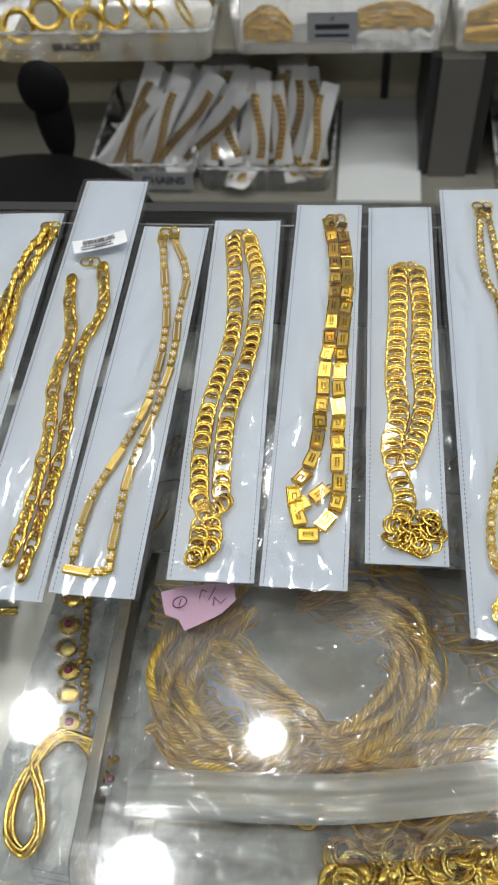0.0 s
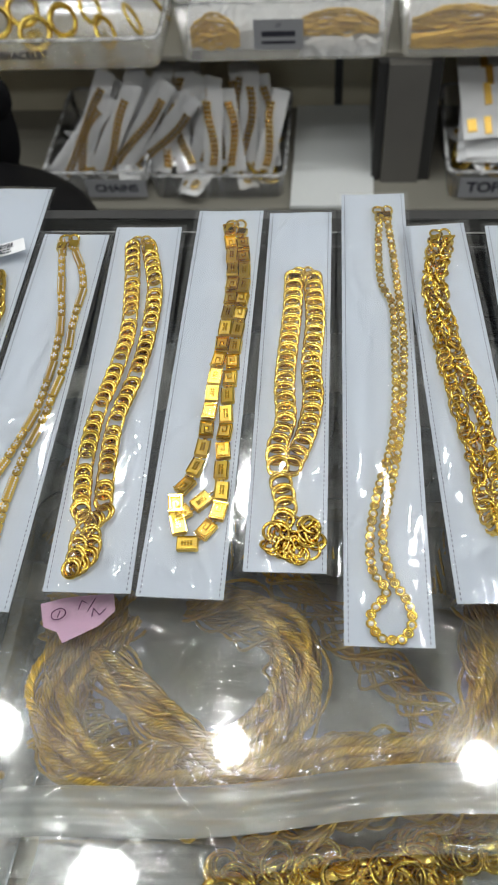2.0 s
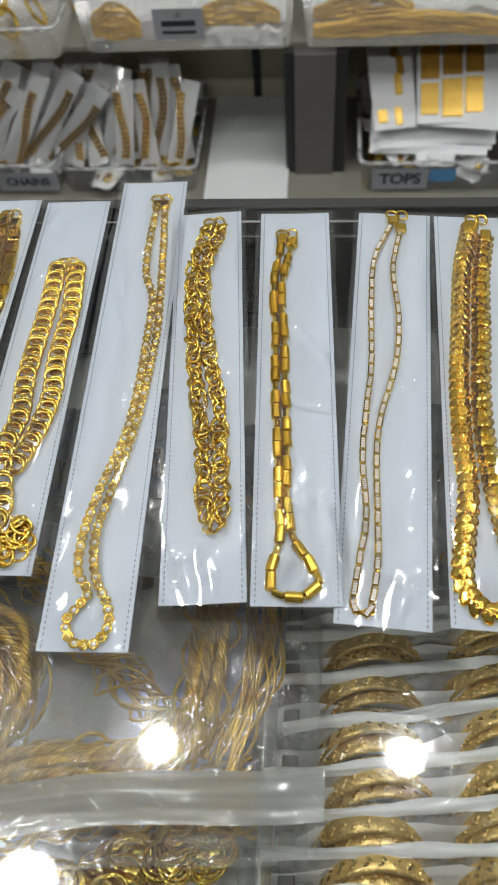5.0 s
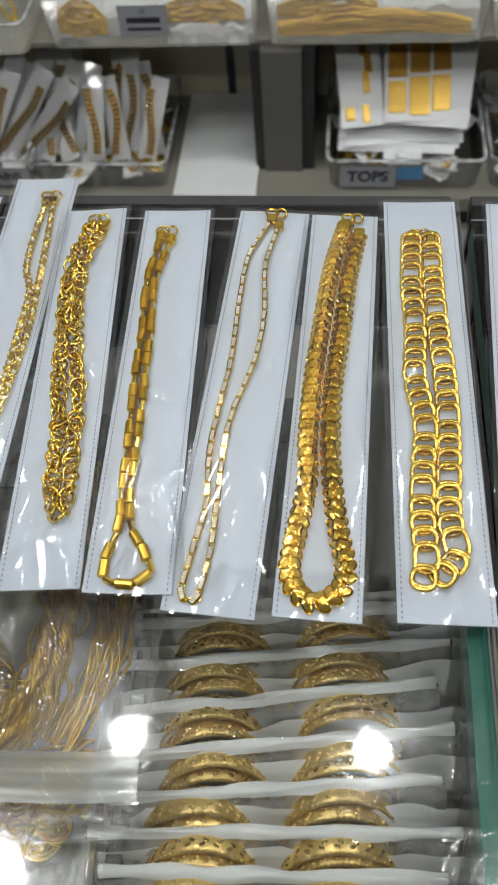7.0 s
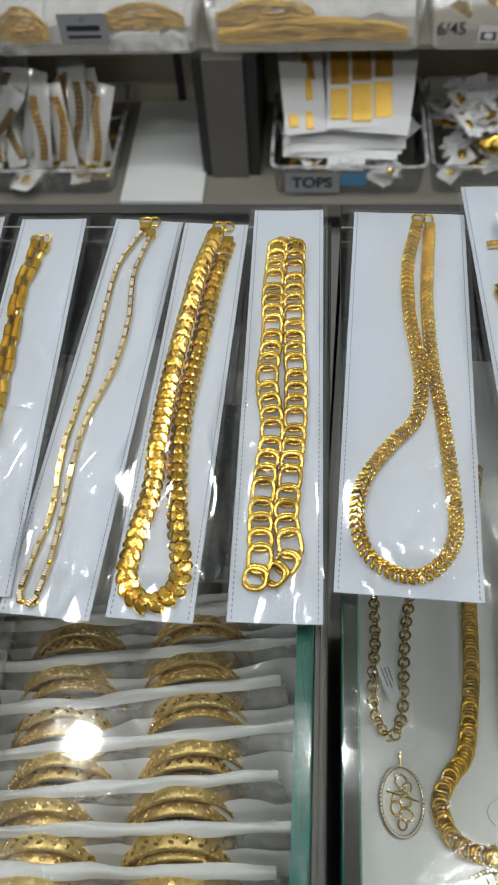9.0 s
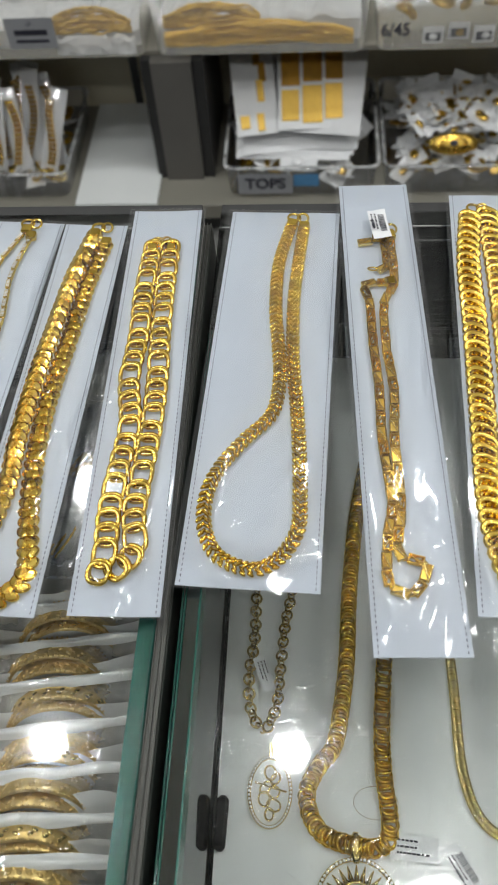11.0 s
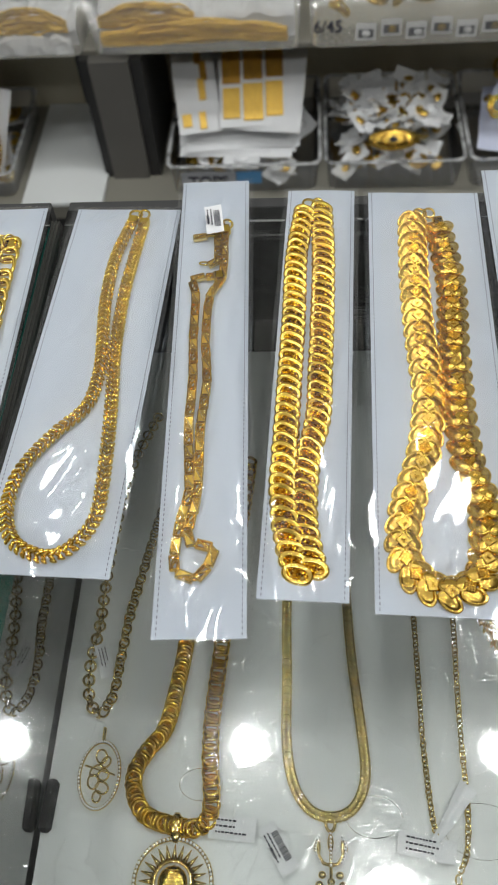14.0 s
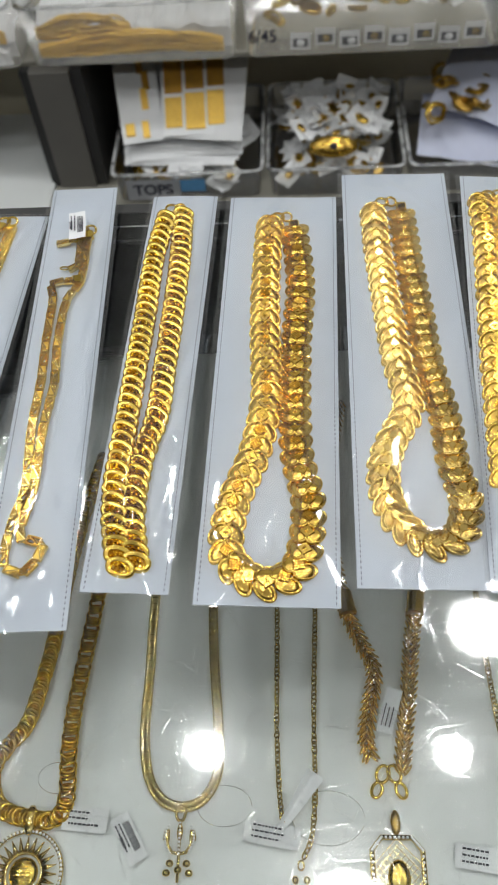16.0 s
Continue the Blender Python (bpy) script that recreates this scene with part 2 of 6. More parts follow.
def box(bm, x0, x1, y0, y1, z0, z1, bev=0.0, m=None):
    """A block, chamfered along its upright and upper edges where bev is given."""
    b = min(bev, (x1 - x0) / 2.2, (y1 - y0) / 2.2, (z1 - z0) / 2.2)
    if b <= 0:
        rings = [[(x0, y0), (x1, y0), (x1, y1), (x0, y1)]] * 2
        zs = (z0, z1)
    else:
        o = [(x0 + b, y0), (x1 - b, y0), (x1, y0 + b), (x1, y1 - b), (x1 - b, y1), (x0 + b, y1), (x0, y1 - b), (x0, y0 + b)]
        q = [(x0 + b, y0 + b * 0.9), (x1 - b, y0 + b * 0.9), (x1 - b * 0.9, y0 + b), (x1 - b * 0.9, y1 - b), (x1 - b, y1 - b * 0.9), (x0 + b, y1 - b * 0.9), (x0 + b * 0.9, y1 - b), (x0 + b * 0.9, y0 + b)]
        rings = [o, o, q]
        zs = (z0, z1 - b, z1)
    vs = []
    for ring, z in zip(rings, zs):
        vs.append([bm.verts.new(m @ Vector((x, y, z)) if m is not None else Vector((x, y, z))) for x, y in ring])
    k = len(rings[0])
    bm.faces.new(vs[0][::-1])
    bm.faces.new(vs[-1])
    for a, c in zip(vs, vs[1:]):
        for t in range(k):
            bm.faces.new((a[t], a[(t + 1) % k], c[(t + 1) % k], c[t]))


def boxmesh(x0, x1, y0, y1, z0, z1, bev=0.0):
    bm = bmesh.new()
    box(bm, x0, x1, y0, y1, z0, z1, bev)
    return bm


def oval(bm, a, b, r, nu=16, nv=6, m=None, power=1.0, flat=1.0):
    """Oval ring in the xy plane, half axes a and b, wire radius r."""
    rings = []
    for i in range(nu):
        th = 2 * math.pi * i / nu
        c, s = math.cos(th), math.sin(th)
        px, py = a * math.copysign(abs(c) ** power, c), b * math.copysign(abs(s) ** power, s)
        nx, ny = c / a, s / b
        nl = math.hypot(nx, ny)
        nx, ny = nx / nl, ny / nl
        ring = []
        for j in range(nv):
            ph = 2 * math.pi * j / nv
            co = Vector((px + nx * r * math.cos(ph), py + ny * r * math.cos(ph), flat * r * math.sin(ph)))
            ring.append(bm.verts.new(m @ co if m is not None else co))
        rings.append(ring)
    for i in range(nu):
        for j in range(nv):
            bm.faces.new((rings[i][j], rings[(i + 1) % nu][j], rings[(i + 1) % nu][(j + 1) % nv], rings[i][(j + 1) % nv]))


def lump(bm, sx, sy, sz, m=None, nu=10, nv=6):
    """A flattened ball."""
    def at(c):
        c = Vector((c[0] * sx, c[1] * sy, c[2] * sz))
        return bm.verts.new(m @ c if m is not None else c)
    low, high = at((0, 0, -1)), at((0, 0, 1))
    rows = []
    for j in range(1, nv):
        ph = math.pi * j / nv - math.pi / 2
        rows.append([at((math.cos(ph) * math.cos(2 * math.pi * i / nu), math.cos(ph) * math.sin(2 * math.pi * i / nu), math.sin(ph))) for i in range(nu)])
    for i in range(nu):
        k = (i + 1) % nu
        bm.faces.new((low, rows[0][k], rows[0][i]))
        bm.faces.new((high, rows[-1][i], rows[-1][k]))
        for a, b in zip(rows, rows[1:]):
            bm.faces.new((a[i], a[k], b[k], b[i]))


def disc(bm, a, b, h, m, inset=0.82, n=16):
    """A flat oval plate with a bevelled rim."""
    rows = []
    for k, z in ((0.94, -h), (1.0, 0.0), (1.0, h * 0.4), (inset, h)):
        rows.append([bm.verts.new(m @ Vector((a * k * math.cos(2 * math.pi * i / n), b * k * math.sin(2 * math.pi * i / n), z))) for i in range(n)])
    bm.faces.new(rows[0][::-1])
    bm.faces.new(rows[-1])
    for p, q in zip(rows, rows[1:]):
        for i in range(n):
            bm.faces.new((p[i], p[(i + 1) % n], q[(i + 1) % n], q[i]))


def leaf(bm, a, b, h, m, rows, n=18):
    """An oval plate with a carved profile: rows of (share of the half axes, height), closed by a crown."""
    loops = [[bm.verts.new(m @ Vector((a * k * math.cos(2 * math.pi * i / n), b * k * math.sin(2 * math.pi * i / n), z * h))) for i in range(n)] for k, z in rows]
    bm.faces.new(loops[0][::-1])
    for p, q in zip(loops, loops[1:]):
        for i in range(n):
            bm.faces.new((p[i], p[(i + 1) % n], q[(i + 1) % n], q[i]))
    top = bm.verts.new(m @ Vector((0, 0, rows[-1][1] * h * 1.04)))
    for i in range(n):
        bm.faces.new((loops[-1][i], loops[-1][(i + 1) % n], top))


RIMMED = ((0.96, -1.2), (1.0, -0.3), (0.99, 0.30), (0.93, 0.66), (0.85, 0.70), (0.79, 0.30), (0.72, 0.62), (0.40, 0.92))
CUT = ((0.96, -1.4), (1.0, -0.3), (0.99, 0.30), (0.91, 0.80), (0.80, 0.86), (0.75, 0.30), (0.69, 0.80), (0.60, 0.90))


def rod(bm, p, q, r, n=10, r2=None):
    p, q = Vector(p), Vector(q)
    d = q - p
    m = Matrix.Translation((p + q) / 2) @ d.to_track_quat("Z", "Y").to_matrix().to_4x4()
    bmesh.ops.create_cone(bm, cap_ends=True, segments=n, radius1=r, radius2=r if r2 is None else r2, depth=d.length, matrix=m)


def tube(bm, pts, r, n=6, closed=False, swell=0.0):
    rings = []
    k = len(pts)
    for i, p in enumerate(pts):
        a = pts[(i - 1) % k] if closed or i else pts[0]
        b = pts[(i + 1) % k] if closed or i < k - 1 else pts[-1]
        d = (Vector(b) - Vector(a)).normalized()
        s = d.cross(Vector((0, 0, 1)))
        s = s.normalized() if s.length > 1e-6 else Vector((1, 0, 0))
        u = s.cross(d)
        rings.append([bm.verts.new(Vector(p) + r * (1 + (swell if i % 2 else -swell)) * (math.cos(2 * math.pi * j / n) * s + math.sin(2 * math.pi * j / n) * u)) for j in range(n)])
    for i in range(k if closed else k - 1):
        for j in range(n):
            bm.faces.new((rings[i][j], rings[i][(j + 1) % n], rings[(i + 1) % k][(j + 1) % n], rings[(i + 1) % k][j]))


def curve_through(pts):
    """A smooth line through the points, as many short steps."""
    P = [Vector(p) for p in pts]
    P = [2 * P[0] - P[1]] + P + [2 * P[-1] - P[-2]]
    fine = []
    for i in range(1, len(P) - 2):
        a, b, c, d = P[i - 1:i + 3]
        for k in range(24):
            t = k / 24
            fine.append(0.5 * (2 * b + (c - a) * t + (2 * a - 5 * b + 4 * c - d) * t * t + (3 * b - a - 3 * c + d) * t ** 3))
    fine.append(P[-2])
    return fine


def glide(pts, step):
    """Places and directions along the line, at even steps, or at the gaps that step(n) gives."""
    if len(pts) < 2:
        return [(Vector(pts[0]), Vector((1, 0, 0)))]
    fine = curve_through(pts)
    out, run, nxt = [], 0.0, 0.0
    for a, b in zip(fine, fine[1:]):
        L = (b - a).length
        while L > 0 and nxt <= run + L:
            out.append((a.lerp(b, (nxt - run) / L), (b - a).normalized()))
            nxt += step(len(out)) if callable(step) else step
        run += L
    return out


def sheet(nx, ny, height, w, l, mat_index=None):
    """Grid in the xy plane, centred across x, from y = 0 to l, raised by height(u, v)."""
    bm = bmesh.new()
    g = [[bm.verts.new(height((i / nx) * 2 - 1, j / ny, w, l)) for j in range(ny + 1)] for i in range(nx + 1)]
    for i in range(nx):
        for j in range(ny):
            bm.faces.new((g[i][j], g[i + 1][j], g[i + 1][j + 1], g[i][j + 1]))
    return bm



# ---- the shop round the counter ----
def structure(name, bm, mat, label, category):
    return tagged(part(name, bm, mat), label, category, kind="structure")


structure("floor", boxmesh(-3.0, 4.2, -2.5, 2.62, -0.05, 0.0), FLOORTILE, "grey tiled shop floor behind the counter", "floor")
structure("ceiling", boxmesh(-3.0, 4.2, -2.5, 2.62, CEILING, CEILING + 0.08), WALLPAINT, "white painted flat shop ceiling", "ceiling")
structure("wall_north", boxmesh(-3.0, 4.2, 2.5, 2.6, 0.0, CEILING), WALLPAINT, "white painted wall behind the shelving", "wall")
# walls out of view, added and kept dark so the gold mirrors something dark
structure("wall_south", boxmesh(-3.0, 4.2, -2.5, -2.4, 0.0, CEILING), WALLDARK, "unseen dark brown wall added across the shop", "wall")
structure("wall_west", boxmesh(-3.0, -2.9, -2.4, 2.5, 0.0, CEILING), WALLDARK, "unseen dark brown side wall added for reflections", "wall")
structure("wall_east", boxmesh(4.1, 4.2, -2.4, 2.5, 0.0, CEILING), WALLDARK, "unseen dark brown side wall added for reflections", "wall")


def downlight(x, y, radius, watts):
    lamp = thing("ceiling_light", pose(x, y, CEILING), "round white recessed downlight, switched on", "ceiling light", "downlights in the ceiling")
    bm = bmesh.new()
    oval(bm, radius + 0.008, radius + 0.008, 0.008, 32, 6)
    part("rim", bm, WALLPAINT, lamp, smooth=True)
    bm = bmesh.new()
    bmesh.ops.create_circle(bm, cap_ends=True, segments=32, radius=radius, matrix=pose(0, 0, -0.004, 180))
    part("diffuser", bm, LAMPGLOW, lamp, "glowing white diffuser")
    data = bpy.data.lights.new("downlight", "AREA")
    data.shape, data.size, data.energy, data.color = "DISK", radius * 2, watts, (0.955, 0.99, 1.0)
    ob = new("downlight", data)
    ob.matrix_world = pose(x, y, CEILING - 0.008)
    ob.parent = None


for k in range(-2, 5):
    downlight(0.04 + 0.675 * k, 0.82, 0.070 if k == -1 else 0.048, LAMP_SMALL * (0.5 if k > 1 else 1.0))
for k in range(-1, 3):
    downlight(-0.265 + 1.35 * k, 0.45, 0.086, LAMP_LARGE * (0.48 if k > 0 else 1.0))
for k in range(1, 3):
    downlight(0.158 + 1.35 * k, 1.176, 0.09, LAMP_BACK * 0.4)
# unseen row of lamps, added to brighten the shelf fronts
for k in range(-1, 3):
    downlight(0.04 + 1.35 * k, 1.65, 0.08, LAMP_BACK * 1.7)
# another unseen row, added on the near side to widen the light
for k in range(-1, 3):
    downlight(0.4 + 1.35 * k, -0.7, 0.105, LAMP_LARGE)

# ---- shelving behind the counter ----
SHELF_Y, BACK_Y = 1.86, 2.27
shelf = thing("shelving", pose(0, 0, 0), "grey laminate storage shelving with a cream backboard", "shelving")
part("lower_shelf", boxmesh(-1.6, 2.6, SHELF_Y, 2.30, 0.06, 0.10, 0.002), SHELFGREY, shelf)
part("plinth", boxmesh(-1.6, 2.6, SHELF_Y + 0.03, 2.30, 0.0, 0.06), SHELFDARK, shelf)
part("upper_shelf", boxmesh(-1.6, 2.6, 1.985, 2.268, 0.410, 0.422, 0.002), SHELFGREY, shelf)
# shelves above the view, added to hold lamp light off the boxes below
for z in (1.05, 1.40):
    part("added_high_shelf", boxmesh(-1.6, 2.6, 2.10, 2.268, z, z + 0.02, 0.002), SHELFGREY, shelf)
part("backboard", boxmesh(-1.6, 2.6, BACK_Y, 2.30, 0.10, 1.6), BACKBOARD, shelf)
part("upright", boxmesh(0.395, 0.485, 1.955, BACK_Y, 0.10, 0.409), POSTGREY, shelf)
# the shade in each slot is put in as a solid near-black block
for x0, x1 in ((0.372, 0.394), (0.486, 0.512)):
    part("slot", boxmesh(x0, x1, 1.965, BACK_Y, 0.10, 0.409), SHELFDARK, shelf, "near-black block for the slot's shade beside the upright")
part("wall_rail", boxmesh(0.276, 0.296, BACK_Y - 0.006, BACK_Y, 0.10, 0.405), SHELFDARK, shelf, "dark narrow rail on the backboard")


# ---- the two glass counters ----
def counter(name, x0, x1, floor_z, floor_mat, label, pane_side):
    c = thing(name, pose(0, 0, 0), label, "glass counter", "glass counters")
    Y0, Y1 = -0.02, 0.842
    top = part("glass_top", boxmesh(x0, x1, Y0, Y1, TOP - 0.008, TOP, 0.0008), COUNTER_GLASS, c, "scratched clear glass top")
    rnd = random.Random(int(x0 * 100) + 7)
    bm = bmesh.new()
    for i in range(10000):
        a, turn, n, w = rnd.uniform(0, 6.28), rnd.uniform(-0.16, 0.16), 5, rnd.uniform(0.00005, 0.00013)
        p = Vector((rnd.uniform(max(x0 + 0.01, -0.25), min(x1 - 0.01, 1.35)), rnd.uniform(0.30, 0.70), TOP + 0.00012))
        step, rise = rnd.uniform(0.0015, 0.0045), w * rnd.uniform(0.02, 0.10)
        row = []
        for k in range(n):
            d = Vector((math.cos(a), math.sin(a), 0))
            s = Vector((-d.y, d.x, 0)) * w
            if not (x0 + 0.002 < p.x < x1 - 0.002):
                break
            row.append((bm.verts.new(p - s), bm.verts.new(p + Vector((0, 0, rise))), bm.verts.new(p + s)))
            p = p + d * step
            a += turn
        for q, r in zip(row, row[1:]):
            for k in range(2):
                bm.faces.new((q[k], r[k], r[k + 1], q[k + 1]))
    tagged(part("scratch_layer", bm, SCRATCH, top, "fine hairline scratches in the glass", smooth=True), kind="stuff")
    ob = part("tray_floor", boxmesh(x0 + 0.012, x1 - 0.012, Y0 + 0.02, Y1 - 0.012, floor_z - 0.02, floor_z), floor_mat, c)
    # a black panel stands in for back glass with the dark aisle behind
    part("back_panel", boxmesh(x0, x1, Y1 - 0.010, Y1 - 0.002, 0.06, TOP - 0.010), BACKDARK, c, "black speckled panel in place of the back glass")
    part("front_panel", boxmesh(x0, x1, Y0 + 0.002, Y0 + 0.018, 0.06, TOP - 0.010), SHELFGREY, c)
    part("base", boxmesh(x0 + 0.02, x1 - 0.02, Y0 + 0.03, Y1 - 0.03, 0.0, 0.10), SHELFDARK, c)
    for px in pane_side:
        part("side_pane", boxmesh(px + 0.001, px + 0.009, Y0 + 0.02, Y1 - 0.012, 0.12, TOP - 0.0085), MIRRORPANE if px < x0 + 0.1 else PANE, c, "green-tinted glass side pane")
        part("pane_edge", boxmesh(px, px + 0.0100, Y0 + 0.02, Y1 - 0.012, TOP - 0.030, TOP - 0.0087), TEAL, c, "dark green polished glass edge")
    part("rail", boxmesh(x0, x1, Y1, Y1 + 0.012, TOP - 0.022, TOP - 0.001, 0.001), SHELFDARK, c, "dark metal edge rail")
    return c


bm = boxmesh(0.6585, 0.6665, 0.0, 0.84, 0.88, 0.9395, 0.001)
for x in (0.6592, 0.6622, 0.6652):
    box(bm, x - 0.0005, x + 0.0005, 0.0, 0.84, 0.9390, 0.9412, 0.0003)
structure("trim", bm, TRIMMETAL, "grey metal filler between the two counters", "trim")
counter("display_counter", -1.2, 0.658, 0.815, GREYTRAY, "glass-topped jewellery counter packed with bagged gold chains and bangles", [0.648])
counter("display_counter", 0.674, 2.4, 0.775, TRAY, "glass-topped jewellery counter with a white display tray", [0.6745])


# ---- chain links, one mesh a kind ----
def rot(x=0, y=0, z=0, at=(0, 0, 0)):
    return pose(*at, x, y, z)


LINKS = {}


def mark_from(bm, count, index):
    """Give the faces after the first count the material of that index."""
    bm.faces.ensure_lookup_table()
    for f in bm.faces[count:]:
        f.material_index = index



def link_mesh(kind):
    if kind in LINKS:
        return LINKS[kind]
    bm = bmesh.new()
    mats, smooth = [GOLD], True
    if kind == "curb":          # 11 mm wide, doubled wire
        oval(bm, 0.0057, 0.0045, 0.0017, 18, 7, rot(32, 0, 12))
    elif kind == "curb_long":
        oval(bm, 0.0092, 0.0046, 0.0017, 20, 7, rot(14, 0, 0))
    elif kind == "wide":
        for dx in (-0.0009, 0.0013):
            oval(bm, 0.0054, 0.0060, 0.0013, 18, 6, rot(14, 18, 6, (dx * 1.2, 0, dx * 0.4)), 0.9)
    elif kind == "wide_long":
        for dx in (-0.0007, 0.0009):
            oval(bm, 0.0086, 0.0060, 0.0011, 20, 6, rot(8, 6, 0, (dx, 0, 0)), 0.8)
    elif kind == "double":
        for dx in (-0.0012, 0.0012):
            oval(bm, 0.0058, 0.0068, 0.0013, 20, 6, rot(6, 18, 0, (dx * 1.2, 0, dx * 0.4)), 0.85)
    elif kind == "open":
        for dx in (-0.0010, 0.0012):
            oval(bm, 0.0064, 0.0070, 0.0016, 20, 6, rot(8, 14, 4, (dx, 0, dx * 0.4)), 0.8)
    elif kind == "open_long":
        for dx in (-0.0008, 0.0010):
            oval(bm, 0.0088, 0.0070, 0.0016, 20, 6, rot(6, 7, 0, (dx, 0, dx * 0.3)), 0.7)
    elif kind == "ring":
        oval(bm, 0.0046, 0.0046, 0.0010, 16, 6)
    elif kind == "ring_big":
        oval(bm, 0.0058, 0.0058, 0.0011, 18, 6)
    elif kind == "key":
        box(bm, -0.0068, 0.0068, -0.0052, 0.0052, -0.0016, 0.0012, 0.0008)
        for a, b, c, d in ((-0.005, 0.005, 0.0036, 0.0042), (-0.005, 0.005, -0.0042, -0.0036), (-0.005, -0.0044, -0.0036, 0.0036), (0.0044, 0.005, -0.0012, 0.0036),
                           (-0.001, 0.0044, -0.0016, -0.0009), (-0.001, -0.0003, -0.0009, 0.0014), (-0.001, 0.0022, 0.0011, 0.0017), (-0.0064, -0.0056, -0.005, 0.005), (0.0056, 0.0064, -0.005, 0.005)):
            box(bm, a, b, c, d, 0.0011, 0.0022)
        mark_from(bm, 10, 1)
        mats, smooth = [GOLD_PLATE, GOLD], False
    elif kind == "key_plain":
        box(bm, -0.0072, 0.0072, -0.0050, 0.0050, -0.0016, 0.0014, 0.0010)
        for i in range(4):
            for j in range(2):
                box(bm, -0.0036 + i * 0.0019, -0.0024 + i * 0.0019, -0.0016 + j * 0.0019, -0.0004 + j * 0.0019, 0.0013, 0.0024)
        for y0, y1 in ((-0.0048, -0.0040), (0.0040, 0.0048)):
            box(bm, -0.0066, 0.0066, y0, y1, 0.0012, 0.0022)
        mark_from(bm, 18, 1)
        mats, smooth = [GOLD_PLATE, GOLD], False
    elif kind == "stone_bar":
        box(bm, -0.0100, 0.0100, -0.0033, 0.0033, -0.0013, 0.0010, 0.0007)
        for f in bm.faces:
            f.material_index = 0
        n0 = len(bm.faces)
        for sy in (-0.0019, 0.0019):
            for i in range(9):
                lump(bm, 0.0008, 0.0007, 0.0007, rot(at=(-0.0080 + i * 0.0020, sy, 0.0011)), 6, 4)
        bm.faces.ensure_lookup_table()
        for f in bm.faces[n0:]:
            f.material_index = 1
        mats, smooth = [GOLD_PLATE, CRYSTAL], False
    elif kind == "stone_square":
        box(bm, -0.0036, 0.0036, -0.0030, 0.0030, -0.0013, 0.0008, 0.0009)
        n0 = len(bm.faces)
        for i, j in ((0, 0), (1, 0), (-1, 0), (0, 1), (0, -1)):
            lump(bm, 0.0008, 0.0008, 0.0007, rot(at=(i * 0.0016, j * 0.0016, 0.0010)), 6, 4)
        bm.faces.ensure_lookup_table()
        for f in bm.faces[n0:]:
            f.material_index = 1
        mats, smooth = [GOLD_PLATE, CRYSTAL], False
    elif kind == "stone_round":
        oval(bm, 0.0026, 0.0025, 0.0008, 14, 5)
        n0 = len(bm.faces)
        lump(bm, 0.0013, 0.0013, 0.0010, rot(at=(0, 0, 0.0004)), 8, 4)
        bm.faces.ensure_lookup_table()
        for f in bm.faces[n0:]:
            f.material_index = 1
        mats = [GOLD, CRYSTAL]
    elif kind == "scroll_round":
        oval(bm, 0.0026, 0.0026, 0.0008, 14, 5)
        oval(bm, 0.0011, 0.0011, 0.0006, 10, 5, rot(at=(0, 0, 0.0004)))
    elif kind == "barrel":
        rod(bm, (-0.0052, 0, 0), (0.0052, 0, 0), 0.0030, 12)
        for i in range(6):
            rod(bm, (-0.0048 + i * 0.0017, 0, 0), (-0.0040 + i * 0.0017, 0, 0), 0.0034, 12)
        mats, smooth = [GOLD_PLATE], False
    elif kind == "barrel_small":
        rod(bm, (-0.0036, 0, 0), (0.0036, 0, 0), 0.0021, 8)
        oval(bm, 0.0040, 0.0017, 0.0006, 12, 5, rot(60))
        smooth = False
    elif kind == "bar_thin":
        box(bm, -0.0044, 0.0044, -0.0020, 0.0020, -0.0011, 0.0009, 0.0006)
        n0 = len(bm.faces)
        for i in range(5):
            box(bm, -0.0036 + i * 0.0015, -0.0028 + i * 0.0015, -0.0012, 0.0012, 0.0008, 0.0013)
        bm.faces.ensure_lookup_table()
        for f in bm.faces[n0:]:
            f.material_index = 1
        mats, smooth = [GOLD, CRYSTAL], False
    elif kind == "leaf_pair":     # carved curb: two small cut leaves round a stippled plate
        for s in (-1, 1):
            leaf(bm, 0.0052, 0.0033, 0.0015, rot(0, 0, s * 36, (0, s * 0.0033, 0)) @ rot(-s * 14, 16), CUT, 14)
        n0 = len(bm.faces)
        m = rot(0, 9, 0, (0.0004, 0, 0.0012))
        disc(bm, 0.0036, 0.0030, 0.0009, m, 0.84, 4)
        for i, j in ((0.0012, 0), (-0.0012, 0), (0, 0.0011), (0, -0.0011), (0, 0)):
            lump(bm, 0.0006, 0.0006, 0.0007, m @ rot(at=(i, j, 0.0009)), 4, 2)
        mark_from(bm, n0, 1)
        mats, smooth = [GOLD, GOLD_SATIN], False
    elif kind == "fox":           # flat herringbone band with roped edges
        for s in (-1, 1):
            lump(bm, 0.0027, 0.0012, 0.0017, rot(0, 0, s * 26, (0, s * 0.0037, -0.0003)), 8, 5)
            lump(bm, 0.0031, 0.0012, 0.0021, rot(0, 0, s * 44, (0.0006 * s, s * 0.0014, 0.0002)), 8, 5)
    elif kind == "carved_wide":   # broad slanting curb loop round a cluster of cut facets
        oval(bm, 0.0080, 0.0046, 0.0021, 20, 8, rot(24, 0, 60), 0.9, 0.8)
        lump(bm, 0.0076, 0.0044, 0.0012, rot(16, 0, 60, (0, 0, -0.0008)), 14, 6)
        n0 = len(bm.faces)
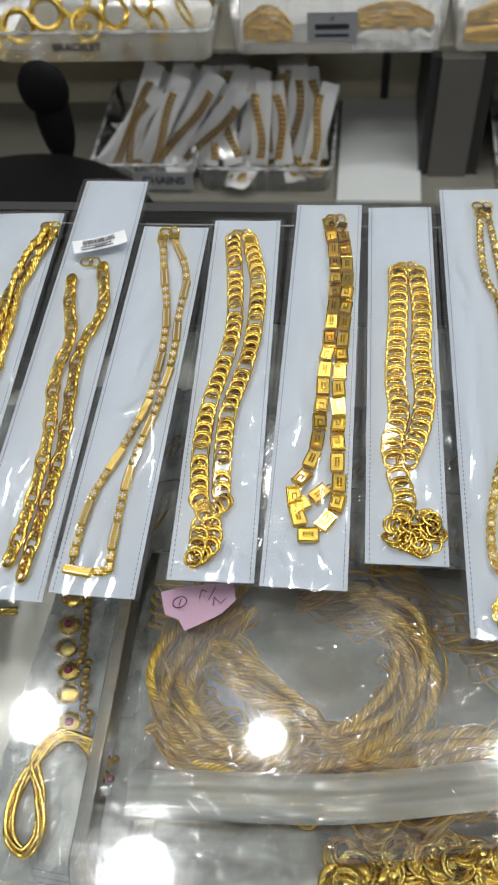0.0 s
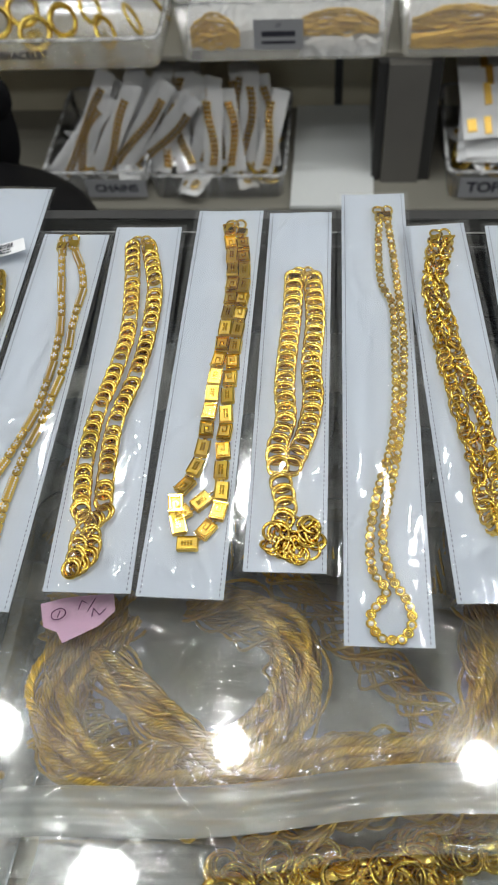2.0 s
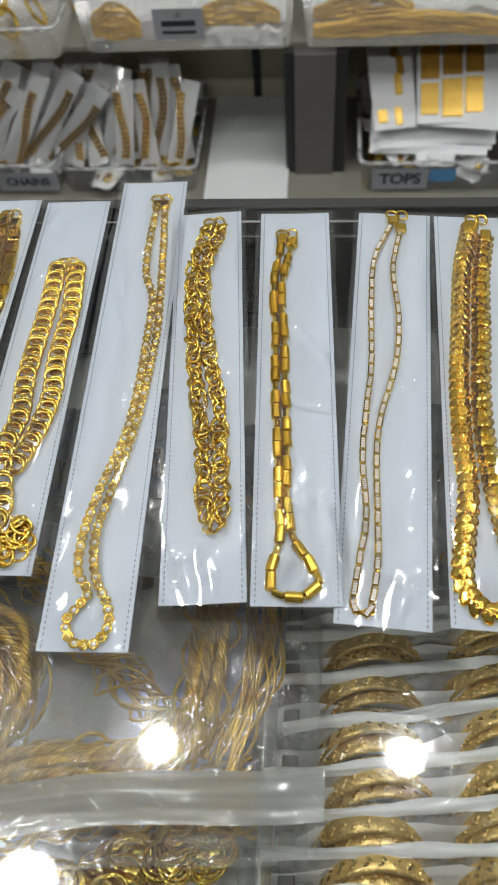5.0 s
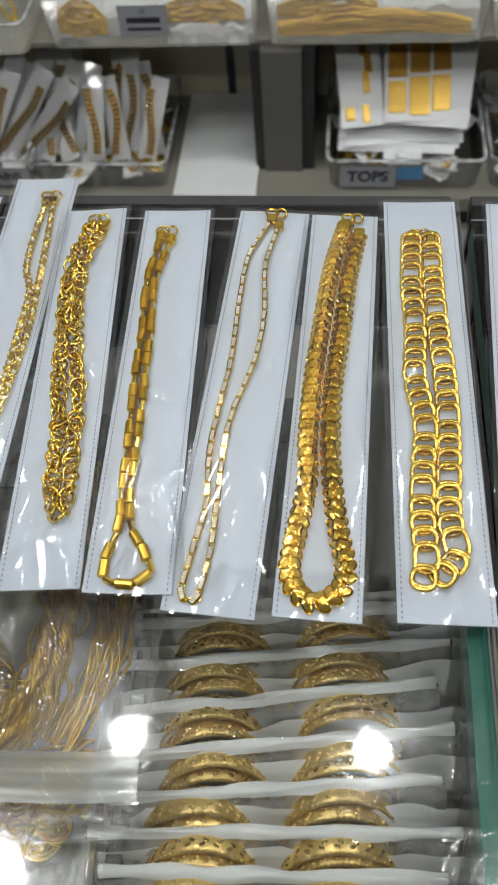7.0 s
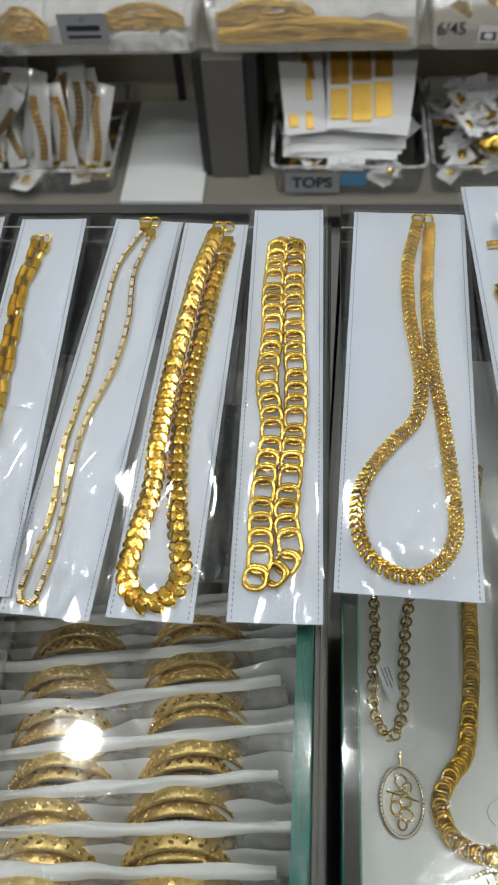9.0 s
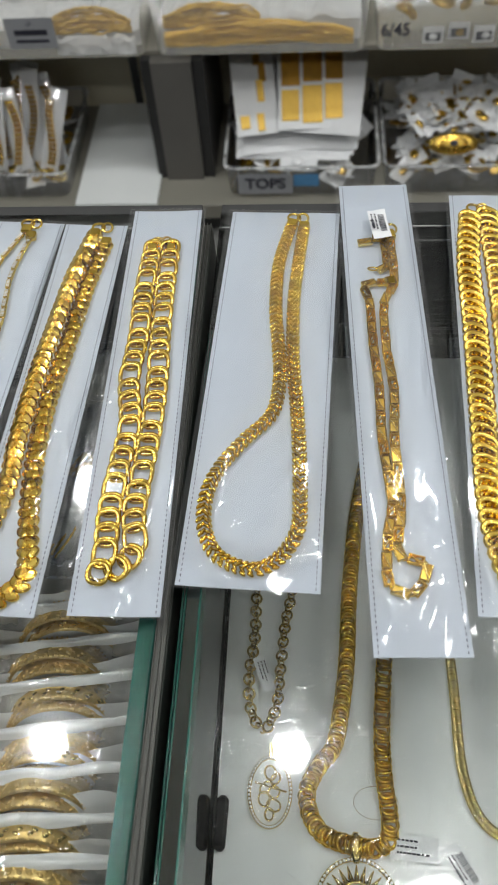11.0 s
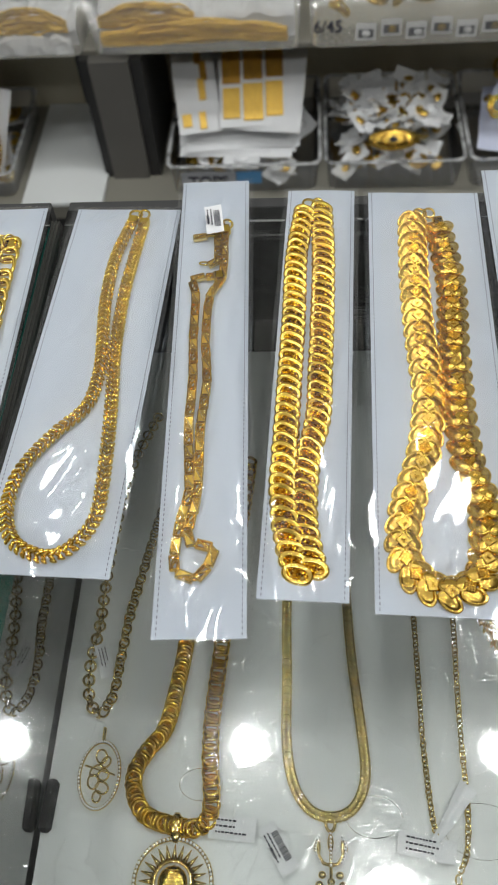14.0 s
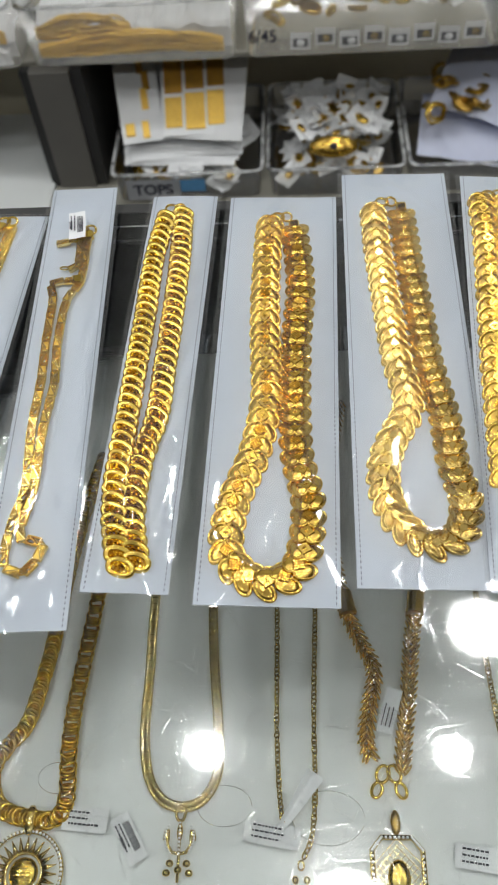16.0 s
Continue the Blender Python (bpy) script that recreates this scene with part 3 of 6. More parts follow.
        for i, (x, y) in enumerate(((-0.0036, 0.0), (-0.0012, 0.0014), (-0.0012, -0.0014), (0.0012, 0.0014), (0.0012, -0.0014), (0.0036, 0.0))):
            lump(bm, 0.0020, 0.0018, 0.0020, rot(24, 0, 60) @ rot(12 * (i % 3 - 1), 10 * (i % 2), 25 * i, (x * 1.15, y, 0.0012)), 4, 2)
        mark_from(bm, n0, 1)
        mats = [GOLD, GOLD]
    elif kind in ("leaf_big", "leaf_big_cut"):   # shingled carved leaves with a diamond plate between
        for s in (-1, 1):
            m = rot(0, 0, s * 34, (0, s * 0.0054, -0.0002)) @ rot(-s * 8, 17)
            leaf(bm, 0.0088, 0.0056, 0.0019, m, RIMMED)
        n0 = len(bm.faces)
        m = rot(0, 9, 0, (0.0006, 0, 0.0016))
        disc(bm, 0.0056, 0.0050, 0.0012, m, 0.86, 4)
        if kind == "leaf_big_cut":
            for i in range(-2, 3):
                for j in range(-2, 3):
                    if abs(i) + abs(j) < 4:
                        lump(bm, 0.0009, 0.0009, 0.0009, m @ rot(0, 0, 45) @ rot(at=(i * 0.00155, j * 0.00155, 0.0012)), 4, 2)
        else:
            for i, j in ((0.0012, 0), (-0.0004, 0.0010), (-0.0004, -0.0010), (0.0002, 0.0)):
                lump(bm, 0.0008, 0.0008, 0.0009, m @ rot(at=(i, j, 0.0012)), 6, 4)
        mark_from(bm, n0, 1)
        mats = [GOLD_SATIN, GOLD_SATIN]
    elif kind == "braid_big":
        for s in (-1, 1):
            m = rot(0, 0, s * 38, (0, s * 0.0050, 0)) @ rot(-s * 8, 16)
            leaf(bm, 0.0092, 0.0050, 0.0019, m, RIMMED)
        n0 = len(bm.faces)
        for s in (-1, 1):
            m = rot(0, 0, s * 38, (0, s * 0.0050, 0)) @ rot(-s * 8, 16)
            for i in range(10):
                a = math.pi * (0.06 + 0.88 * i / 9)
                lump(bm, 0.0007, 0.0007, 0.0008, m @ rot(at=(0.0076 * math.cos(a), -s * 0.0040 * math.sin(a), 0.0010)), 4, 2)
            for y0 in (-0.0012, 0.0010):
                for i in range(4):
                    box(bm, -0.0056 + i * 0.0028, -0.0034 + i * 0.0028, s * y0 - 0.0005, s * y0 + 0.0005, 0.0012, 0.0023, 0.0003, m)
        disc(bm, 0.0052, 0.0036, 0.0010, rot(0, 9, 0, (0.0006, 0, 0.0018)), 0.84, 4)
        mark_from(bm, n0, 1)
        mats = [GOLD_SATIN_PALE, GOLD_SATIN_PALE]
    elif kind == "twist":
        for k in range(3):
            oval(bm, 0.0060, 0.0052, 0.0012, 16, 6, rot(35 + 12 * k, 10 * k, 15, (0.0016 * (k - 1), 0, 0)))
    elif kind == "plate_dots":
        box(bm, -0.0056, 0.0056, -0.0031, 0.0031, -0.0013, 0.0004, 0.0004)
        n0 = len(bm.faces)
        for a, b, c, d in ((-0.0056, 0.0056, 0.0024, 0.0033), (-0.0056, 0.0056, -0.0033, -0.0024), (-0.0058, -0.0047, -0.0024, 0.0024), (0.0047, 0.0058, -0.0024, 0.0024)):
            box(bm, a, b, c, d, -0.0010, 0.0014, 0.0004)
        box(bm, -0.0058, 0.0058, -0.0005, 0.0005, 0.0003, 0.0013, 0.0002, rot(0, 0, 27))
        for i in range(4):
            for j in range(3 - i // 2):
                lump(bm, 0.0006, 0.0006, 0.0006, rot(at=(-0.0040 + i * 0.0014, 0.0018 - j * 0.0011, 0.0007)), 6, 4)
        mark_from(bm, n0, 1)
        mats, smooth = [GOLD_PLATE, GOLD_PALE], False
    elif kind == "plate_frame":
        for a, b, c, d in ((-0.0052, 0.0052, 0.0022, 0.0033), (-0.0052, 0.0052, -0.0033, -0.0022), (-0.0052, -0.0038, -0.0022, 0.0022), (0.0038, 0.0052, -0.0022, 0.0022)):
            box(bm, a, b, c, d, -0.0012, 0.0012, 0.0004)
        box(bm, -0.0042, 0.0042, -0.0004, 0.0004, -0.0010, 0.0010, 0.0002, rot(0, 0, -32))
        mats, smooth = [GOLD_SATIN], False
    elif kind == "rolo":
        oval(bm, 0.0042, 0.0042, 0.0010, 16, 6)
        mats = [GOLD_PALE]
    elif kind == "rolo_thick":    # paired rings seen nearly from the side
        for k in range(2):
            oval(bm, 0.0046, 0.0054, 0.0013, 16, 6, rot(10 * (k - 0.5), 48, 0, (0.0026 * (k - 0.5), 0, 0)))
        mats = [GOLD_TRAY]
    elif kind == "rolo_flat":     # single ring lying flat
        oval(bm, 0.0050, 0.0054, 0.0015, 16, 6, rot(8, 14))
        mats = [GOLD_TRAY]
    elif kind == "snake":
        for s in (-1, 1):
            lump(bm, 0.0034, 0.0018, 0.0013, rot(0, 0, s * 32, (0, s * 0.0018, 0)), 8, 4)
        mats = [GOLD_PALE]
    elif kind == "fine":
        oval(bm, 0.0025, 0.0018, 0.0007, 12, 5, rot(35))
        mats = [GOLD_PALE]
    elif kind == "fine_gold":
        oval(bm, 0.0040, 0.0016, 0.0007, 12, 5)
    elif kind == "braid_under":
        for s in (-1, 1):
            for k in range(2):
                lump(bm, 0.0054, 0.0013, 0.0022, rot(0, 0, s * 36, (0, s * 0.0028, 0)) @ rot(s * 20, 0, 0, (0, (k - 0.5) * 0.0026, 0.0006 * k)), 8, 5)
        mats = [GOLD_WEAVE]
    LINKS[kind] = finish(bm, mats, smooth, "link")
    return LINKS[kind]


# room that each kind of link takes along its chain
PITCH = {"twist": 0.0066, "curb": 0.0064, "curb_long": 0.0120, "stone_bar": 0.0212, "stone_square": 0.0080, "wide": 0.0082, "wide_long": 0.0126, "key": 0.0156, "key_plain": 0.0162, "double": 0.0094,
         "stone_round": 0.0060, "scroll_round": 0.0056, "ring": 0.0027, "ring_big": 0.0030, "barrel": 0.0114, "barrel_small": 0.0078, "bar_thin": 0.0102, "leaf_pair": 0.0072, "open": 0.0106, "open_long": 0.0150,
         "fox": 0.0046, "plate_dots": 0.0124, "plate_frame": 0.0108, "carved_wide": 0.0080, "leaf_big": 0.0116, "leaf_big_cut": 0.0116, "braid_big": 0.0104, "rolo": 0.0056, "rolo_thick": 0.0056, "rolo_flat": 0.0052, "snake": 0.0027,
         "fine": 0.0036, "braid_under": 0.0058}
# style: (repeat of links, turn of alternate links about the chain, loose turn)
STYLES = {
    "twist": (["twist"], 0, 25), "figaro": (["curb", "curb", "curb", "curb_long"], 0, 5), "stone_bar": (["stone_bar", "stone_square", "stone_square", "stone_square"], 0, 3),
    "figaro_wide": (["wide"] * 4 + ["wide_long"], 0, 4), "key_plate": (["key", "key", "key_plain", "key_plain"], 0, 8), "double_curb": (["double"], 0, 3),
    "stone_round": (["stone_round", "scroll_round"], 0, 8), "rings": (["ring", "ring_big"], 0, 70), "barrel": (["barrel", "barrel", "barrel_small"], 0, 6), "thin_bar": (["bar_thin"], 0, 4),
    "carved_curb": (["leaf_pair"], 0, 3), "open_curb": (["open"] * 3 + ["open_long"], 0, 4), "foxtail": (["fox"], 0, 2), "square_plate": (["plate_dots", "plate_frame"], 0, 3),
    "carved_wide": (["carved_wide"], 0, 4), "leaf_broad": (["leaf_big", "leaf_big", "leaf_big_cut", "leaf_big_cut"], 0, 3), "braid_broad": (["braid_big"], 0, 3), "rolo_chain": (["rolo", "rolo"], 62, 8),
    "rolo_thick": (["rolo_thick", "rolo_flat"], 0, 8), "snake": (["snake"], 0, 1), "fine": (["fine"], 0, 20), "braid_under": (["braid_under"], 0, 6),
}
LABELS = {
    "twist": "thick twisted gold chain folded in two", "figaro": "gold figaro chain folded in two on white card", "stone_bar": "slim gold bar chain set with white stones",
    "figaro_wide": "broad gold figaro chain with a knotted end", "key_plate": "gold chain of square plates with key pattern", "double_curb": "gold double curb chain bunched at its end",
    "stone_round": "slim gold chain of round links with white stones", "rings": "gold chain of tangled small rings", "barrel": "gold chain of ribbed barrel links",
    "thin_bar": "thin two-tone gold bar chain", "carved_curb": "thick carved gold curb chain in a loop", "open_curb": "large open gold curb chain folded in two",
    "foxtail": "flat gold foxtail chain in a wide loop", "square_plate": "gold chain of dotted square plates", "carved_wide": "wide carved gold curb chain folded in two",
    "leaf_broad": "very broad gold leaf-link chain", "braid_broad": "very broad gold braided chain with beaded edges", "rolo_chain": "dull gold rolo chain with an oval pendant",
    "rolo_thick": "thick gold ring chain with a round sun pendant", "snake": "flat gold snake chain with a trident pendant", "fine": "thin gold chain with small pendant",
    "braid_under": "thick dull gold braided chain with a framed pendant",
}


def lay_chain(parent, strands, style, z):
    kinds, alt, wild = STYLES[style]
    n = 0
    for pts in strands:
        start = n

        def room(k):
            return (PITCH[kinds[(start + k - 1) % len(kinds)]] + PITCH[kinds[(start + k) % len(kinds)]]) / 2

        for p, d in glide([(q[0], q[1], 0) for q in pts], room):
            kind = kinds[n % len(kinds)]
            ang = math.degrees(math.atan2(d.y, d.x))
            ob = part("link", link_mesh(kind), None, parent)
            ob.matrix_local = pose(p.x, p.y, z + (0.0004 if n % 2 else 0), 0, 0, ang + random.uniform(-1, 1) * min(wild, 12)) @ pose(0, 0, 0, (alt if n % 2 else -alt * 0.3) + random.uniform(-wild, wild), random.uniform(-wild, wild) * 0.6)
            n += 1
        if style in ("key_plate", "barrel", "square_plate", "stone_bar", "thin_bar"):
            for p, d in glide([(q[0], q[1], 0) for q in pts], 0.0078):
                ob = part("joint", link_mesh("fine_gold"), None, parent)
                ob.matrix_local = pose(p.x, p.y, z - 0.0006, 0, 0, math.degrees(math.atan2(d.y, d.x)))


def clasp(parent, p, q, z):
    """End caps on two strand ends and the hook and ring that join them."""
    mid = (Vector((*p, 0)) + Vector((*q, 0))) / 2
    for e in (p, q):
        bm = boxmesh(-0.0042, 0.0042, -0.0045, 0.0045, -0.0015, 0.0026, 0.0012)
        ob = part("end_cap", bm, GOLD, parent)
        ob.matrix_local = pose(e[0], e[1], z, 0, 0, random.uniform(-12, 12))
    for s, r in ((-1, 0.0050), (1, 0.0042)):
        bm = bmesh.new()
        oval(bm, r, r * 1.1, 0.0010, 18, 6)
        ob = part("hook", bm, GOLD, parent, smooth=True)
        ob.matrix_local = pose(mid.x + s * 0.0036, max(p[1], q[1]) + 0.007, z, 8 * s, 6, 0)


def packet(pos, turn, w, l, style, order, strands):
    """A white card with its chain in a clear sleeve, on the counter glass."""
    z0 = TOP + 0.0006 + 0.0011 * (order % 3)
    base = pose(pos[0], pos[1], z0, 0, 0, turn)
    rnd = random.Random(order + 5)
    sleeve = thing("chain_packet", base, "clear plastic sleeve with a white card, lying on the glass", "jewellery packet", "chain packets on the counter")
    ph = rnd.uniform(0, 9)

    def lay(u, v, w, l):
        return Vector((u * w / 2, v * l, 0.0002 + 0.0008 * (1 + math.sin(v * 5 + ph)) * (0.4 + 0.6 * v) * 0.6 + 0.0004 * (1 + math.cos(u * 2.2 + ph))))

    bm = sheet(6, 24, lay, w - 0.003, l)
    ext = bmesh.ops.extrude_face_region(bm, geom=bm.faces[:])
    for v in ext["geom"]:
        if isinstance(v, bmesh.types.BMVert):
            v.co.z += 0.0007
    part("card", bm, CARD, sleeve, "plain white card")
    creases = [(rnd.uniform(-0.5, 0.5) * w, l * rnd.random() ** 1.4, rnd.choice((1.0, 2.0, 1.3, 1.8, 0.5, 2.6)) + rnd.uniform(-0.2, 0.2), rnd.uniform(0.012, 0.035)) for i in range(9)]
    amp = 0.0050 if w < 0.08 else 0.0058

    def over(u, v, w, l):
        b = lay(u * 0.97, v, w, l).z + 0.0009
        dome = (1 - abs(u) ** 3.0) * min(1.0, v * 9 + 0.05, (1 - v) * 12 + 0.1)
        n = noise.noise(Vector((u * 1.2 + ph, v * 5.0, ph))) * 0.0010 - abs(noise.noise(Vector((u * 1.6 + v * 3 + ph, v * 9.0 - u * 2, ph)))) * 0.0012
        for cx, cy, ca, cl in creases:
            ex, ey = u * w / 2 - cx, v * l - cy
            along, off = ex * math.cos(ca) + ey * math.sin(ca), ey * math.cos(ca) - ex * math.sin(ca)
            if abs(along) < cl:
                n += 0.0018 * math.exp(-(off / 0.0016) ** 2) * (1 - (along / cl) ** 2)
        n -= abs(math.sin(u * 7 + 1.2 * math.sin(v * 22 + ph))) * 0.0016 * max(0.0, 1 - v * 8) ** 1.5
        edge = noise.noise(Vector((u * 2.0, v * 9, ph + 4))) * 0.0012
        return Vector((u * w / 2 + edge * abs(u), v * l - 0.0015 + edge, b + dome * (amp + n) + 0.0004 * abs(u) ** 6))

    part("film", sheet(36, 150, over, w + 0.004, l + 0.004), FILM, sleeve, "clear crinkled plastic film", smooth=True)
    for s in (-1, 1):
        bm = bmesh.new()
        k = int(l / 0.0036)
        for i in range(k):
            y = 0.002 + i * 0.0036
            x = s * (w / 2 - 0.0042)
            hz = lay(s * 0.85, y / l, w, l).z + 0.00085
            box(bm, x - 0.00030, x + 0.00030, y, y + 0.0018, hz, hz + 0.00025)
        part("perforation", bm, PERF, sleeve, "dotted grey perforation line")
    neck = thing("necklace", base, LABELS[style], "necklace", "chains in packets")
    st = [[(x / 1000, y / 1000) for x, y in s] for s in strands]
    lay_chain(neck, st, style, 0.0042)
    if style == "double_curb":
        for i in range(34):
            r, a = 0.0155 * math.sqrt(rnd.random()), rnd.uniform(0, 6.28)
            ob = part("link", link_mesh("ring_big"), None, neck)
            ob.matrix_local = pose(0.005 + r * math.cos(a) * 1.1, 0.022 + r * math.sin(a) * 0.9, 0.0036 + rnd.uniform(-0.001, 0.002), rnd.uniform(-35, 35), rnd.uniform(-35, 35), rnd.uniform(0, 180))
    if len(st) > 1 and len(st[0]) > 4 and len(st[1]) > 4:
        clasp(neck, st[0][0], st[1][0], 0.0042)
    else:
        clasp(neck, st[0][0], st[0][-1], 0.0042)
    return base



packet((-0.064, 0.466), 1.2, 0.064, 0.368, "twist", 0, [
    [(19, 341), (10, 311), (5, 268), (6, 212), (8, 152), (13, 87)],
    [(27, 338), (19, 308), (13, 265), (14, 210), (16, 149), (22, 86)],
])
packet((0.000, 0.467), -0.0, 0.061, 0.410, "figaro", 1, [
    [(-14, 281), (-10, 256), (-1, 220), (-4, 180), (3, 133), (5, 85), (3, 45), (0, 22)],
    [(10, 296), (19, 250), (10, 208), (12, 164), (16, 124), (16, 77), (14, 41), (12, 13)],
])
packet((0.061, 0.473), -0.7, 0.060, 0.342, "stone_bar", 2, [
    [(-9, 324), (1, 277), (9, 240), (12, 194), (9, 151), (-2, 110), (-14, 72), (-17, 42), (-16, 18), (-4, 16), (7, 17), (8, 23), (7, 43), (7, 78), (10, 111), (18, 156), (21, 200), (19, 240), (18, 284), (1, 327)],
])
packet((0.136, 0.489), 1.6, 0.060, 0.338, "figaro_wide", 3, [
    [(-11, 312), (-5, 263), (-2, 214), (-7, 174), (-14, 137), (-16, 97), (-13, 61)],
    [(4, 309), (14, 262), (14, 208), (9, 169), (1, 133), (0, 98), (2, 58)],
    [(4, 56), (-9, 41), (-10, 25), (-12, 14)],
    [(-13, 58), (-3, 40), (-1, 25), (-10, 14)],
])
packet((0.196, 0.488), -0.1, 0.059, 0.359, "key_plate", 4, [
    [(1, 332), (8, 285), (9, 242), (7, 206), (5, 173), (4, 137), (3, 112), (-1, 90), (-10, 69), (-6, 48), (2, 36), (15, 52), (20, 67), (18, 90), (17, 123), (16, 158), (17, 195), (18, 236), (18, 279), (12, 329)],
    [(-6, 58), (3, 64), (12, 73)],
])
packet((0.261, 0.508), 0.7, 0.056, 0.336, "double_curb", 5, [
    [(-3, 255), (-3, 218), (-5, 178), (-6, 146), (-4, 115), (-9, 91), (-7, 73)],
    [(12, 254), (15, 212), (13, 167), (15, 135), (11, 105), (3, 81), (-1, 69)],
    [(-5, 64), (-1, 44), (-5, 25)],
    [(6, 17)],
])
packet((0.326, 0.464), 1.1, 0.057, 0.406, "stone_round", 6, [
    [(5, 375), (3, 337), (4, 298), (12, 271), (12, 228), (11, 186), (7, 147), (-4, 106), (-10, 72), (-9, 48), (-1, 34), (-11, 18), (-7, 6), (1, 3), (9, 5), (14, 16), (11, 29), (2, 45), (-2, 72), (4, 106), (11, 142), (16, 186), (19, 240), (17, 286), (14, 337), (11, 375)],
])
packet((0.393, 0.495), 4.4, 0.055, 0.336, "rings", 7, [
    [(0, 315), (-11, 271), (-11, 229), (-9, 184), (-5, 144), (-1, 105), (0, 71), (3, 48)],
    [(10, 314), (-2, 270), (-2, 228), (2, 183), (9, 143), (10, 106), (11, 70), (9, 47)],
])
packet((0.448, 0.495), 1.9, 0.057, 0.333, "barrel", 8, [
    [(-10, 300), (-16, 251), (-14, 205), (-14, 158), (-12, 111), (-11, 72), (-10, 44), (-15, 21), (-13, 8), (1, 5), (13, 13), (9, 24), (-2, 44), (-6, 72), (-6, 111), (-7, 158), (-8, 205), (-10, 251), (-2, 297)],
])
packet((0.497, 0.485), -3.2, 0.059, 0.345, "thin_bar", 9, [
    [(-1, 334), (-14, 293), (-15, 245), (-13, 190), (-15, 150), (-16, 113), (-12, 70), (-15, 39), (-17, 12), (-11, 8), (-7, 11), (-4, 39), (-5, 71), (-7, 113), (-5, 146), (4, 192), (5, 235), (0, 282), (5, 326)],
])
packet((0.561, 0.485), -2.0, 0.055, 0.339, "carved_curb", 10, [
    [(1, 327), (-7, 281), (-11, 224), (-14, 172), (-14, 124), (-12, 89), (-16, 53), (-18, 30), (-13, 16), (-1, 9), (12, 18), (15, 32), (10, 55), (5, 83), (1, 117), (0, 163), (3, 214), (6, 271), (12, 317)],
])
packet((0.635, 0.486), 0.6, 0.059, 0.353, "open_curb", 11, [
    [(-8, 307), (-10, 259), (-9, 214), (-11, 174), (-6, 136), (-9, 101), (-11, 68), (-10, 41), (-13, 22)],
    [(6, 307), (6, 259), (7, 215), (9, 174), (9, 136), (7, 101), (5, 68), (8, 42), (-2, 28)],
])
packet((0.713, 0.506), -2.7, 0.091, 0.333, "foxtail", 12, [
    [(6, 317), (-1, 272), (0, 225), (5, 187), (8, 158), (5, 128), (-12, 105), (-26, 82), (-32, 61), (-30, 37), (-19, 19), (3, 12), (19, 22), (28, 41), (28, 65), (25, 103), (21, 139), (16, 178), (13, 232), (14, 273), (16, 314)],
])
packet((0.815, 0.467), 2.1, 0.059, 0.403, "square_plate", 13, [
    [(9, 340), (8, 290), (-1, 267), (-3, 227), (-1, 186), (-4, 147), (-4, 111), (-5, 90), (-8, 74), (-7, 62), (7, 55), (-2, 38), (-16, 45), (-14, 75), (-10, 94), (-10, 111), (-12, 148), (-11, 187), (-12, 228), (-12, 268), (-14, 286), (5, 289)],
    [(-11, 333), (2, 335), (3, 306), (-10, 304)],
])
packet((0.875, 0.491), -2.3, 0.058, 0.364, "carved_wide", 14, [
    [(-13, 334), (-17, 282), (-16, 223), (-16, 170), (-16, 122), (-16, 78), (-12, 45), (-3, 13)],
    [(1, 338), (4, 283), (5, 224), (5, 171), (5, 132), (-1, 92), (-1, 49), (7, 14)],
])
packet((0.962, 0.483), -1.7, 0.092, 0.368, "leaf_broad", 15, [
    [(-10, 334), (-11, 266), (-9, 208), (-6, 156), (-12, 109), (-23, 74), (-27, 45), (-22, 26), (-1, 14), (17, 23), (23, 42), (24, 74), (16, 109), (14, 156), (14, 209), (16, 266), (10, 331)],
])
packet((1.060, 0.493), -1.0, 0.090, 0.382, "braid_broad", 16, [
    [(-19, 334), (-17, 284), (-13, 223), (-9, 174), (-4, 134), (-19, 101), (-24, 75), (-17, 46), (4, 29), (21, 37), (27, 59), (22, 88), (20, 125), (13, 174), (10, 223), (6, 284), (4, 337)],
])
packet((1.137, 0.487), -4.2, 0.088, 0.378, "leaf_broad", 17, [
    [(-27, 346), (-25, 299), (-26, 232), (-27, 173), (-27, 119), (-27, 75)],
    [(-7, 346), (-6, 299), (-6, 233), (-5, 173), (-7, 120), (-7, 77)],
])



# ---- small flat things: tags, notes, lettering ----
def lettering(text, size, mat, parent, m, name="lettering", bold=0.018):
    cu = bpy.data.curves.new("lettering", "FONT")
    cu.body, cu.size, cu.extrude, cu.offset, cu.align_x, cu.align_y = text, size, 0.0001, size * bold, "CENTER", "CENTER"
    tmp = new("lettering", cu)
    bpy.context.view_layer.update()
    me = bpy.data.meshes.new_from_object(tmp)
    bpy.data.objects.remove(tmp)
    me.materials.clear()
    me.materials.append(mat)
    ob = part(name, me, None, parent)
    ob.matrix_local = m
    return ob


